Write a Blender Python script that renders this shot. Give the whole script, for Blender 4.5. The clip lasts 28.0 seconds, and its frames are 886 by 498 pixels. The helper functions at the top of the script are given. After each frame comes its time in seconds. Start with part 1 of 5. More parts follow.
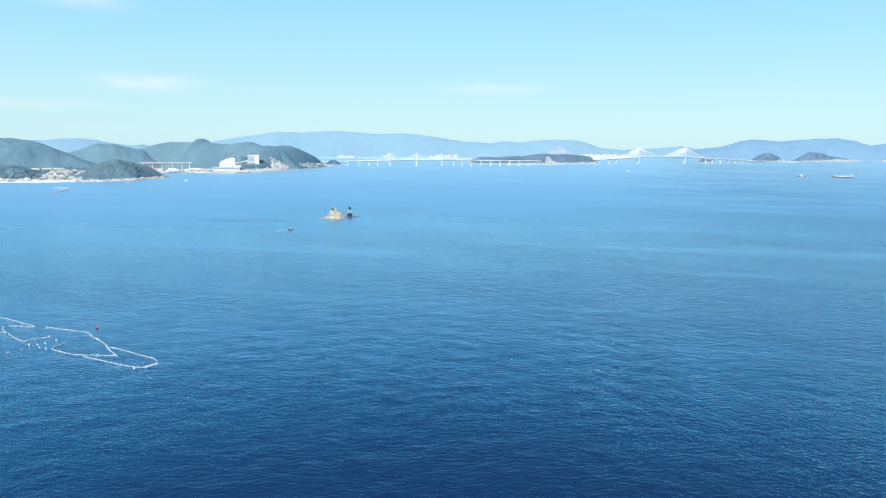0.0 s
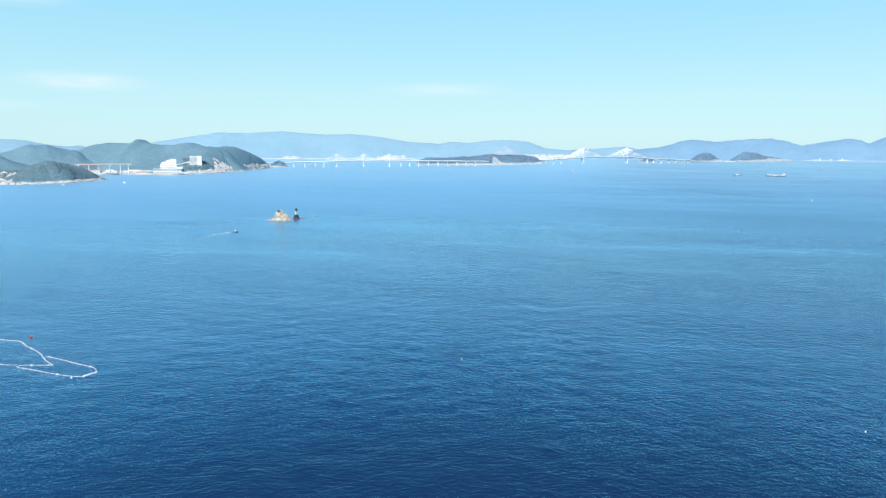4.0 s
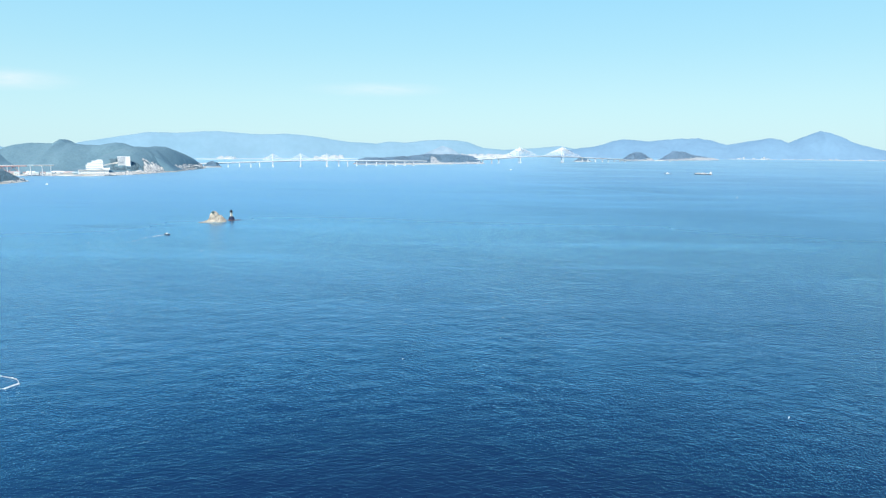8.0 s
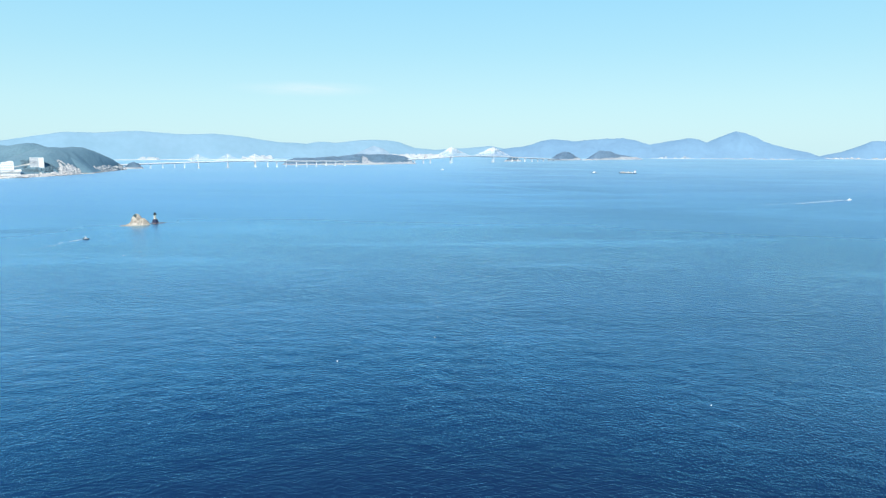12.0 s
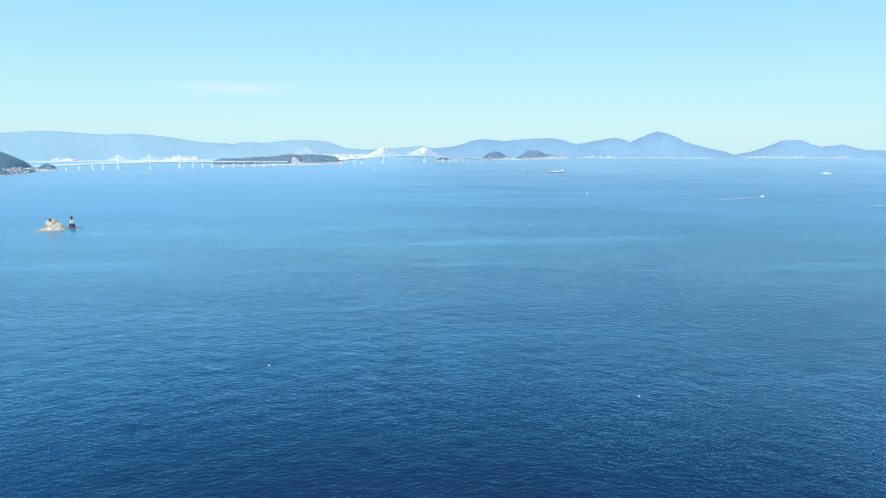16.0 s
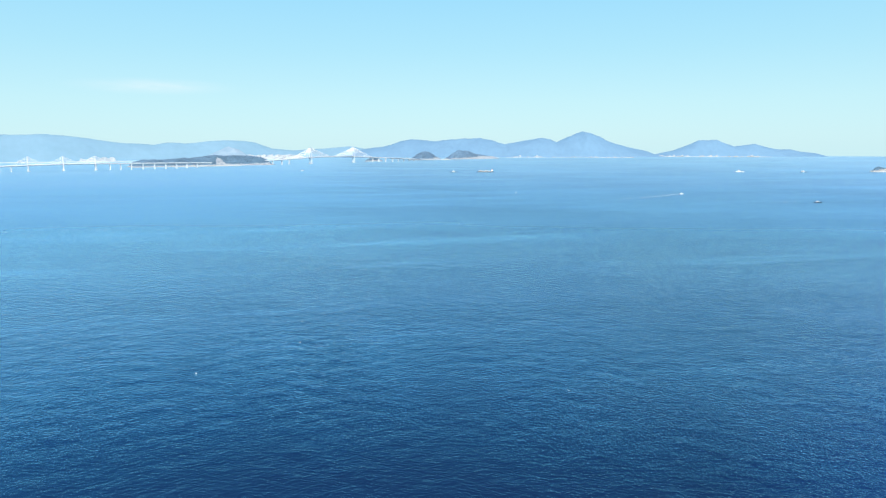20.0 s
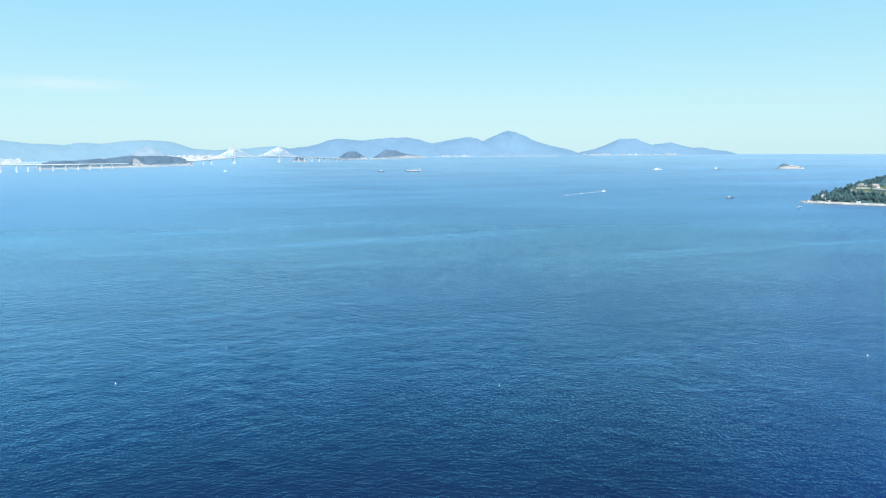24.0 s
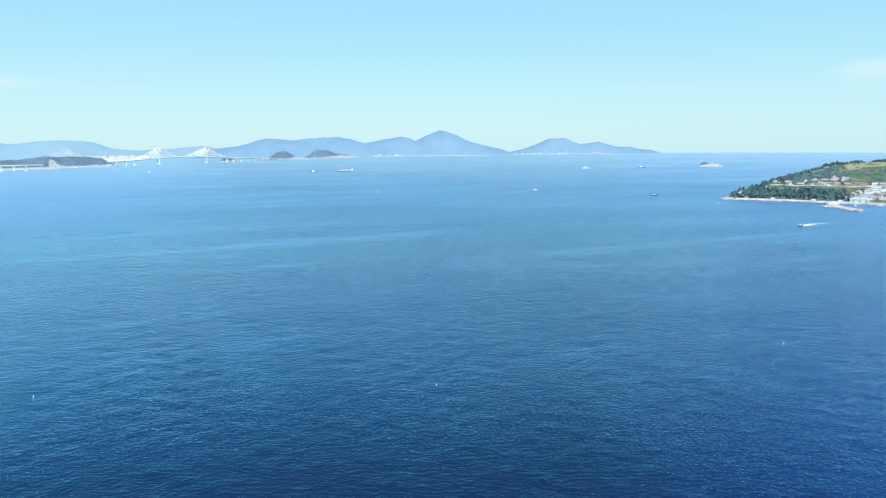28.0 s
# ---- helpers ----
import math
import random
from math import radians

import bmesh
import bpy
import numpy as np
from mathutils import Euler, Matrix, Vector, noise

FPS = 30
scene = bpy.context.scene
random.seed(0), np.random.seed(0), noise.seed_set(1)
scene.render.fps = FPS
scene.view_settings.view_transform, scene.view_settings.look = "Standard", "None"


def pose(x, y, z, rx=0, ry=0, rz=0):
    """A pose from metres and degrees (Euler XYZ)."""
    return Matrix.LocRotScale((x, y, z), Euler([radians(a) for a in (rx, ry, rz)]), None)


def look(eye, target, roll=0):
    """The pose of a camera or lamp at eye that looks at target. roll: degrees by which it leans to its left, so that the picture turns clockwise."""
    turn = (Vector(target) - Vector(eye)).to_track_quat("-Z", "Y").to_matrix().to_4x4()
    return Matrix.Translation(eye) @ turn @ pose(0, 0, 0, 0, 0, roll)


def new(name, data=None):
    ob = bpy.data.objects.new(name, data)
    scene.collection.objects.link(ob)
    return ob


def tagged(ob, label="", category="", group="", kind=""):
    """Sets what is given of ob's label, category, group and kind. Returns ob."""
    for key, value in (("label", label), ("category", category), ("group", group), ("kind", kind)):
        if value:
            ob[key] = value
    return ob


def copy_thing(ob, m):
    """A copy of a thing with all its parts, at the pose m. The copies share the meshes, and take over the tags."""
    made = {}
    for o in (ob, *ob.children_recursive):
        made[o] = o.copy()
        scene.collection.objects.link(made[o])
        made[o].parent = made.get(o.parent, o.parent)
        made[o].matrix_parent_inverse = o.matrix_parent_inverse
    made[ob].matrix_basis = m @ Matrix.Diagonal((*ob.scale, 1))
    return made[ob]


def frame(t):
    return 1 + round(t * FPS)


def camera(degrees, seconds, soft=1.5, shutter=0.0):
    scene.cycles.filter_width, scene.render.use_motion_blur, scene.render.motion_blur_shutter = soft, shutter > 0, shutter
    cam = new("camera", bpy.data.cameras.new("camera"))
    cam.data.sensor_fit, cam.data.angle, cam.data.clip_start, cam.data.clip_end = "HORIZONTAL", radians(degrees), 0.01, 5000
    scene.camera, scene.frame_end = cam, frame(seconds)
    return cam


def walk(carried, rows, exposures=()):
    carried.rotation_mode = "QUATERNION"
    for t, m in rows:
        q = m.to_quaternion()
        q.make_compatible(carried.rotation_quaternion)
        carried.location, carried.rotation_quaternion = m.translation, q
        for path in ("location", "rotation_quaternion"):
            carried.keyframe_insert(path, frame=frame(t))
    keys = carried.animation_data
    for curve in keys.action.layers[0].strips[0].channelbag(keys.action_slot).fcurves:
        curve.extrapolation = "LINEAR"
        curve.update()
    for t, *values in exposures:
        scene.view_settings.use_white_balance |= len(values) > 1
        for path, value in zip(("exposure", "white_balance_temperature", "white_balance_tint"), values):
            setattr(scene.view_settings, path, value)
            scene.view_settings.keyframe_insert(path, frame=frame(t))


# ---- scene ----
EYE, SEA_RADIUS = 75.0, 4950.0
cam = camera(65.8, 28.0, soft=1.3)
# seconds, yaw, pitch, roll: the camera hovers and pans to its right
ROWS = [
    (0, 0.000, -8.741, 0.333), (0.5, -0.538, -8.729, 0.331), (1, -1.074, -8.717, 0.324), (1.5, -1.617, -8.705, 0.313),
    (2, -2.166, -8.695, 0.301), (2.5, -2.720, -8.687, 0.289), (3, -3.276, -8.681, 0.277), (3.5, -3.821, -8.677, 0.267),
    (5.5, -6.034, -8.681, 0.240), (6, -6.705, -8.681, 0.233), (6.5, -7.399, -8.681, 0.226), (7, -8.086, -8.680, 0.218),
    (7.5, -8.760, -8.679, 0.212), (8, -9.438, -8.676, 0.206), (8.5, -10.134, -8.673, 0.201), (9, -10.854, -8.669, 0.196),
    (9.5, -11.575, -8.666, 0.191), (10, -12.269, -8.663, 0.183), (10.5, -12.957, -8.660, 0.173), (11, -13.664, -8.659, 0.160),
    (11.5, -14.382, -8.659, 0.146), (12, -15.100, -8.660, 0.132), (12.5, -15.810, -8.661, 0.116), (14.5, -18.575, -8.667, 0.057),
    (15, -19.304, -8.666, 0.043), (15.5, -20.050, -8.664, 0.029), (16, -20.786, -8.661, 0.015), (16.5, -21.514, -8.657, 0.000),
    (17, -22.235, -8.654, -0.015), (17.5, -22.954, -8.651, -0.029), (18, -23.679, -8.650, -0.044), (18.5, -24.406, -8.649, -0.060),
    (19, -25.125, -8.648, -0.076), (19.5, -25.843, -8.648, -0.092), (20, -26.581, -8.649, -0.110), (20.5, -27.335, -8.651, -0.129),
    (21, -28.096, -8.656, -0.149), (21.5, -28.855, -8.664, -0.170), (23.5, -31.807, -8.714, -0.266), (24, -32.562, -8.725, -0.288),
    (24.5, -33.321, -8.735, -0.309), (25, -34.075, -8.745, -0.327), (25.5, -34.792, -8.753, -0.343), (26, -35.453, -8.761, -0.356),
    (26.5, -36.096, -8.767, -0.367), (27, -36.750, -8.774, -0.375), (27.5, -37.416, -8.780, -0.383), (28, -38.108, -8.789, -0.392),
]
walk(cam, [(t, pose(0, 0, EYE, 90 + pitch, 0, yaw) @ pose(0, 0, 0, 0, 0, roll)) for t, yaw, pitch, roll in ROWS],
     exposures=[(0.0, 0.33), (14.0, 0.31), (28.0, 0.31)])

# ---- sky and sun ----
SUN_ELEVATION, SUN_BEARING = 44.0, 205.0   # bearing: degrees clockwise from +y
world = bpy.data.worlds.new("sky")
scene.world = world
world.use_nodes = True
wt = world.node_tree
wt.nodes.clear()
sky = wt.nodes.new("ShaderNodeTexSky")
sky.sky_type = "NISHITA"
sky.sun_disc = False
sky.sun_elevation, sky.sun_rotation = radians(SUN_ELEVATION), radians(SUN_BEARING)
sky.air_density, sky.dust_density, sky.ozone_density, sky.altitude = 1.0, 0.4, 3.0, 0.0
background = wt.nodes.new("ShaderNodeBackground")
SKY, GAIN = 0.098, 0.83
background.inputs["Strength"].default_value = SKY
world_out = wt.nodes.new("ShaderNodeOutputWorld")
# haze whitens the sky towards the horizon, all the way round
coord = wt.nodes.new("ShaderNodeTexCoord")
split = wt.nodes.new("ShaderNodeSeparateXYZ")
wt.links.new(coord.outputs["Generated"], split.inputs[0])
haze = wt.nodes.new("ShaderNodeValToRGB")
stops = ((0.0, (0.59, 0.885, 0.955)), (0.06, (0.54, 0.87, 0.96)), (0.13, (0.43, 0.81, 0.97)), (0.22, (0.33, 0.74, 1.0)), (0.42, (0.11, 0.43, 0.90)), (1.0, (0.05, 0.22, 0.58)))
while len(haze.color_ramp.elements) < len(stops):
    haze.color_ramp.elements.new(0.5)
for e, (at, c) in zip(haze.color_ramp.elements, stops):
    e.position, e.color = at, (*c, 1)
wt.links.new(split.outputs["Z"], haze.inputs["Fac"])
lift = wt.nodes.new("ShaderNodeVectorMath")
lift.operation = "SCALE"
lift.inputs["Scale"].default_value = GAIN / SKY
wt.links.new(haze.outputs["Color"], lift.inputs[0])
hazy = wt.nodes.new("ShaderNodeMix")
hazy.data_type = "RGBA"
hazy.inputs["Factor"].default_value = 0.86
wt.links.new(sky.outputs["Color"], hazy.inputs[6])
wt.links.new(lift.outputs[0], hazy.inputs[7])
# three thin wisps of cloud, by bearing and elevation
last = hazy.outputs[2]
wisp = wt.nodes.new("ShaderNodeTexNoise")
wisp.inputs["Scale"].default_value, wisp.inputs["Detail"].default_value = 26.0, 5.0
squash = wt.nodes.new("ShaderNodeMapping")
squash.inputs["Scale"].default_value = (1.0, 1.0, 5.0)
wt.links.new(coord.outputs["Generated"], squash.inputs["Vector"])
wt.links.new(squash.outputs["Vector"], wisp.inputs["Vector"])
for cloud_bearing, rise, wide, tall, dense in ((-22.9, 4.4, 0.080, 0.013, 0.50), (4.2, 4.4, 0.095, 0.010, 0.34), (-27.0, 9.9, 0.07, 0.012, 0.34), (70.5, 4.8, 0.06, 0.016, 0.5), (-31.0, 2.6, 0.12, 0.008, 0.26)):
    off = wt.nodes.new("ShaderNodeVectorMath")
    off.operation = "SUBTRACT"
    off.inputs[1].default_value = (math.sin(radians(cloud_bearing)) * math.cos(radians(rise)), math.cos(radians(cloud_bearing)) * math.cos(radians(rise)), math.sin(radians(rise)))
    wt.links.new(coord.outputs["Generated"], off.inputs[0])
    shape = wt.nodes.new("ShaderNodeVectorMath")
    shape.operation = "MULTIPLY"
    shape.inputs[1].default_value = (1 / wide, 1 / wide, 1 / tall)
    wt.links.new(off.outputs[0], shape.inputs[0])
    far = wt.nodes.new("ShaderNodeVectorMath")
    far.operation = "LENGTH"
    wt.links.new(shape.outputs[0], far.inputs[0])
    fade = wt.nodes.new("ShaderNodeMapRange")
    fade.interpolation_type = "SMOOTHSTEP"
    fade.inputs["From Min"].default_value, fade.inputs["From Max"].default_value = 1.3, 0.0
    fade.inputs["To Min"].default_value, fade.inputs["To Max"].default_value = 0.0, dense * 1.7
    wt.links.new(far.outputs["Value"], fade.inputs["Value"])
    thin = wt.nodes.new("ShaderNodeMath")
    thin.operation = "MULTIPLY"
    wt.links.new(fade.outputs[0], thin.inputs[0])
    wt.links.new(wisp.outputs["Fac"], thin.inputs[1])
    veil = wt.nodes.new("ShaderNodeMix")
    veil.data_type = "RGBA"
    veil.inputs[7].default_value = (0.90 * GAIN / SKY, 0.97 * GAIN / SKY, GAIN / SKY, 1)
    wt.links.new(thin.outputs[0], veil.inputs["Factor"])
    wt.links.new(last, veil.inputs[6])
    last = veil.outputs[2]
wt.links.new(last, background.inputs["Color"])
wt.links.new(background.outputs["Background"], world_out.inputs["Surface"])

sun = new("sun", bpy.data.lights.new("sun", "SUN"))
sun.data.energy, sun.data.angle, sun.data.color = 5.0, radians(0.53), (1.0, 0.95, 0.87)
bearing, height = radians(SUN_BEARING), radians(SUN_ELEVATION)
sun_way = Vector((math.sin(bearing) * math.cos(height), math.cos(bearing) * math.cos(height), math.sin(height)))
sun.matrix_world = look(sun_way * 500, (0, 0, 0))


# ---- materials ----
class Nodes:
    """A small wrapper round one material's node tree."""

    def __init__(self, name, rough=0.8, metal=0.0, ior=1.45):
        self.mat = bpy.data.materials.new(name)
        self.mat.use_nodes = True
        self.tree = self.mat.node_tree
        self.shader = self.tree.nodes["Principled BSDF"]
        self.shader.inputs["Roughness"].default_value = rough
        self.shader.inputs["Metallic"].default_value = metal
        self.shader.inputs["IOR"].default_value = ior
        self.place = self.tree.nodes.new("ShaderNodeNewGeometry")

    def link(self, a, b):
        self.tree.links.new(a, b)

    def noise(self, scale, detail=4.0, stretch=(1, 1, 1), turn=0.0, rough=0.5):
        m = self.tree.nodes.new("ShaderNodeMapping")
        m.vector_type = "TEXTURE"
        m.inputs["Scale"].default_value = tuple(1 / v for v in stretch)
        m.inputs["Rotation"].default_value = (0, 0, radians(turn))
        n = self.tree.nodes.new("ShaderNodeTexNoise")
        n.inputs["Scale"].default_value, n.inputs["Detail"].default_value = scale, detail
        n.inputs["Roughness"].default_value = rough
        self.link(self.place.outputs["Position"], m.inputs["Vector"])
        self.link(m.outputs["Vector"], n.inputs["Vector"])
        return n.outputs["Fac"]

    def ramp(self, fac, stops):
        r = self.tree.nodes.new("ShaderNodeValToRGB")
        while len(r.color_ramp.elements) < len(stops):
            r.color_ramp.elements.new(0.5)
        for e, (at, c) in zip(r.color_ramp.elements, stops):
            e.position, e.color = at, (*(c if isinstance(c, tuple) else (c, c, c)), 1)
        self.link(fac, r.inputs["Fac"])
        return r.outputs["Color"]

    def math(self, op, a, b=0.0, clamp=False):
        n = self.tree.nodes.new("ShaderNodeMath")
        n.operation, n.use_clamp = op, clamp
        for i, v in enumerate((a, b)):
            if isinstance(v, (int, float)):
                n.inputs[i].default_value = v
            else:
                self.link(v, n.inputs[i])
        return n.outputs[0]

    def mix(self, fac, a, b, blend="MIX"):
        n = self.tree.nodes.new("ShaderNodeMix")
        n.data_type, n.blend_type = "RGBA", blend
        for i, v in ((0, fac), (6, a), (7, b)):
            if isinstance(v, tuple):
                n.inputs[i].default_value = (*v, 1)
            elif isinstance(v, (int, float)):
                n.inputs[i].default_value = v
            else:
                self.link(v, n.inputs[i])
        return n.outputs[2]

    def height(self):
        n = self.tree.nodes.new("ShaderNodeSeparateXYZ")
        self.link(self.place.outputs["Position"], n.inputs[0])
        return n.outputs["Z"]

    def upward(self):
        n = self.tree.nodes.new("ShaderNodeSeparateXYZ")
        self.link(self.place.outputs["Normal"], n.inputs[0])
        return n.outputs["Z"]

    def bump(self, fac, distance, strength=1.0):
        n = self.tree.nodes.new("ShaderNodeBump")
        n.inputs["Distance"].default_value, n.inputs["Strength"].default_value = distance, strength
        self.link(fac, n.inputs["Height"])
        self.link(n.outputs["Normal"], self.shader.inputs["Normal"])

    def colour(self, c):
        self.link(c, self.shader.inputs["Base Color"])
        return self.mat


def plain(name, a, b, scale, rough=0.75, bump=0.0, bump_scale=None, metal=0.0, each=False):
    """A surface whose colour wanders between a and b, with a fine second grain and bump."""
    n = Nodes(name, rough, metal)
    c = n.mix(n.ramp(n.noise(scale), [(0.3, 0.0), (0.7, 1.0)]), a, b)
    grain = n.ramp(n.noise(scale * 9, 3.0), [(0.25, 0.78), (0.75, 1.12)])
    c = n.mix(1.0, c, grain, "MULTIPLY")
    if each:
        info = n.tree.nodes.new("ShaderNodeObjectInfo")
        c = n.mix(1.0, c, n.ramp(info.outputs["Random"], [(0.0, 0.75), (1.0, 1.2)]), "MULTIPLY")
    if bump:
        n.bump(n.noise(bump_scale or scale * 4, 5.0), bump)
    return n.colour(c)


def leafage(name, dark, light, scale):
    """Crowns: every clump has its own tone, with a mottled grain."""
    n = Nodes(name, 0.7)
    c = n.mix(n.place.outputs["Random Per Island"], dark, light)
    c = n.mix(1.0, c, n.ramp(n.noise(scale, 5.0), [(0.3, 0.78), (0.7, 1.2)]), "MULTIPLY")
    c = n.mix(1.0, c, n.ramp(n.noise(0.022, 4.0), [(0.35, 0.80), (0.65, 1.12)]), "MULTIPLY")
    n.bump(n.noise(scale * 2.0, 4.0), 0.5)
    return n.colour(c)


def shore(name, woods_dark, woods_light, rock_dark, rock_light, top, scale, grain=0.28):
    """Wooded ground that turns to bare rock on steep faces and in a ragged band above the water."""
    n = Nodes(name, 0.85)
    woods = n.mix(n.ramp(n.noise(scale, 6.0), [(0.3, 0.0), (0.7, 1.0)]), woods_dark, woods_light)
    woods = n.mix(1.0, woods, n.ramp(n.noise(scale * 14, 5.0, (1, 1, 1), 0.0, 0.65), [(0.3, 1 - grain), (0.7, 1 + grain)]), "MULTIPLY")
    rock = n.mix(n.ramp(n.noise(scale * 3, 8.0, (1, 1, 0.4)), [(0.35, 0.0), (0.65, 1.0)]), rock_dark, rock_light)
    edge = n.math("ADD", n.math("DIVIDE", n.height(), top), n.math("MULTIPLY", n.math("SUBTRACT", n.noise(scale * 1.5), 0.5), 2.2))
    bare = n.ramp(edge, [(0.72, 1.0), (0.98, 0.0)])
    n.bump(n.noise(scale * 10, 6.0), 0.35, 0.6)
    return n.colour(n.mix(bare, woods, rock))


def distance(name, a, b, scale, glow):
    """The far ranges: a plain backdrop, blue haze painted into colour and emission."""
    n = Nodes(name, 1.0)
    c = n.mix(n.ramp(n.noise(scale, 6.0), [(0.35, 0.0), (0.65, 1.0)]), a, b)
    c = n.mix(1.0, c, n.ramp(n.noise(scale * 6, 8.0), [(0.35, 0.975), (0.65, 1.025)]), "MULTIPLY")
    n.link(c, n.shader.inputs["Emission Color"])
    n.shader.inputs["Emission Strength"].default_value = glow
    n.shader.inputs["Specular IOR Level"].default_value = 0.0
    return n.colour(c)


def water():
    n = Nodes("sea_water", 0.1, 0.0, 1.333)
    # lighter body colour and stronger mirror, painted in towards the bay's western side
    apart = n.tree.nodes.new("ShaderNodeVectorMath")
    apart.operation = "DOT_PRODUCT"
    apart.inputs[1].default_value = (-0.96, 0.28, 0.0)
    n.link(n.place.outputs["Position"], apart.inputs[0])
    west = n.math("ADD", n.math("DIVIDE", apart.outputs["Value"], 360.0), 0.5, True)
    body = n.mix(n.ramp(n.noise(0.006, 3.0), [(0.35, 0.0), (0.65, 1.0)]), (0.0048, 0.0115, 0.040), (0.0062, 0.016, 0.046))
    body = n.mix(west, body, n.mix(n.noise(0.02, 3.0), (0.0058, 0.024, 0.070), (0.0068, 0.028, 0.074)))
    # calm slicks and ruffled patches, drawn out across the wind
    patches = n.ramp(n.noise(0.0026, 3.0, (0.4, 1.8, 1), -16.0), [(0.36, 0.0), (0.64, 1.0)])
    lanes = n.ramp(n.noise(0.0042, 8.0, (0.6, 1.7, 1), -28.0, 0.66), [(0.36, 0.0), (0.70, 1.0)])
    slicks = n.ramp(n.noise(0.010, 6.0, (0.22, 1.5, 1), -12.0, 0.62), [(0.55, 0.0), (0.70, 1.0)])
    # short-crested wave trains from all round the compass; their crests run along the angle that is given
    def trains(size, angles, stretch, detail):
        total = None
        for k, angle in enumerate(angles):
            one = n.noise(size * (1 + 0.13 * (k % 3)), detail, (stretch, 1.0, 1), angle, 0.55)
            total = one if total is None else n.math("ADD", total, one)
        return n.math("DIVIDE", total, math.sqrt(len(angles)))

    swell = trains(0.34, (24.0, -4.0, -32.0, -62.0), 0.23, 1.0)
    middle = trains(1.0, (10.0, -42.0, -96.0), 0.30, 1.5)
    ripple = trains(2.2, (4.0, -62.0, -84.0, -104.0, -122.0), 0.26, 1.5)
    offshore = trains(0.26, (30.0, 6.0, -18.0, -42.0, -66.0), 0.15, 1.0)
    train = n.math("ADD", n.math("MULTIPLY", swell, 0.115), n.math("MULTIPLY", middle, 0.135))
    small = n.math("MULTIPLY", ripple, 0.148)
    # the breeze is freshest over the near water; the bay beyond is smoother
    reach = n.tree.nodes.new("ShaderNodeVectorMath")
    reach.operation = "LENGTH"
    n.link(n.place.outputs["Position"], reach.inputs[0])
    out = n.math("DIVIDE", n.math("SUBTRACT", reach.outputs["Value"], 230.0), 220.0, True)
    calm = n.math("DIVIDE", 1.0, n.math("ADD", n.math("POWER", n.math("DIVIDE", reach.outputs["Value"], 540.0), 1.35), 0.84))
    calmer = n.math("DIVIDE", 1.0, n.math("ADD", n.math("POWER", n.math("DIVIDE", reach.outputs["Value"], 1300.0), 1.6), 0.9))
    h = n.math("ADD", n.math("MULTIPLY", small, calm), n.math("MULTIPLY", n.math("MULTIPLY", train, calmer), n.math("ADD", n.math("MULTIPLY", out, 1.0), 1.0)))
    h = n.math("ADD", h, n.math("MULTIPLY", n.math("MULTIPLY", offshore, 0.30), out))
    h = n.math("MULTIPLY", h, n.math("ADD", n.math("MULTIPLY", patches, 0.25), 0.85))
    n.bump(h, 1.0, 1.0)
    wave = n.tree.nodes["Bump"].outputs["Normal"]
    rough = n.math("ADD", n.math("MULTIPLY", n.math("POWER", n.math("SUBTRACT", 1.0, calm), 1.5), 0.55), n.math("ADD", n.math("MULTIPLY", patches, 0.05), 0.03))
    # towards the peninsula's bearing body and reflection are tinted bluer, the mirror raised
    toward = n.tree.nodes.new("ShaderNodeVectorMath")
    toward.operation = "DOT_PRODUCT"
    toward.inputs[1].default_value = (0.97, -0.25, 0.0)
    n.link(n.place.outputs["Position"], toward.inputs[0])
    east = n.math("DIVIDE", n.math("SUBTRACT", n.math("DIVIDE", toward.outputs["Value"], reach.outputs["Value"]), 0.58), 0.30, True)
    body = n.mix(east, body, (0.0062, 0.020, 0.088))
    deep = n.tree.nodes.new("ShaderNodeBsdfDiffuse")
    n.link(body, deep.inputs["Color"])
    gloss = n.tree.nodes.new("ShaderNodeBsdfGlossy")
    n.link(rough, gloss.inputs["Roughness"])
    n.link(wave, gloss.inputs["Normal"])
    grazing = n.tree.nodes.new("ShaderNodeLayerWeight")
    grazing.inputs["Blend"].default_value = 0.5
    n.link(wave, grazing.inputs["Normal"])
    # reflection tint painted by view angle: blue near, paling to haze at the horizon
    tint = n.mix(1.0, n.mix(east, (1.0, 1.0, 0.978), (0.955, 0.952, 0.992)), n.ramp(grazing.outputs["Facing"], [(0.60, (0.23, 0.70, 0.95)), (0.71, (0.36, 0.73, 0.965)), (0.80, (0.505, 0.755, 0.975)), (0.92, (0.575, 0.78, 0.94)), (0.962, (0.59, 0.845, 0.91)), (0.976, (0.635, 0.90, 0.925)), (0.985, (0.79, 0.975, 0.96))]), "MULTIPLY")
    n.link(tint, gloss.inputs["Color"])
    # hand-set reflection strength by view angle, in place of Fresnel
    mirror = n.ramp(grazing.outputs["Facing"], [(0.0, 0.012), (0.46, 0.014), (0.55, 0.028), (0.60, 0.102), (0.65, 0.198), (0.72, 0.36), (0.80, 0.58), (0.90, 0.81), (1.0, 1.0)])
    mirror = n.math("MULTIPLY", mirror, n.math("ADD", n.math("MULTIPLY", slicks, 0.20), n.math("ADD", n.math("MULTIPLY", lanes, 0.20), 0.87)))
    # the current streams off the islet in one darker tongue
    off = n.tree.nodes.new("ShaderNodeVectorMath")
    off.operation = "SUBTRACT"
    off.inputs[1].default_value = (-182.0, 668.0, 0.0)
    n.link(n.place.outputs["Position"], off.inputs[0])
    shrink = n.tree.nodes.new("ShaderNodeVectorMath")
    shrink.operation = "MULTIPLY"
    shrink.inputs[1].default_value = (1 / 74.0, 1 / 24.0, 1.0)
    n.link(off.outputs[0], shrink.inputs[0])
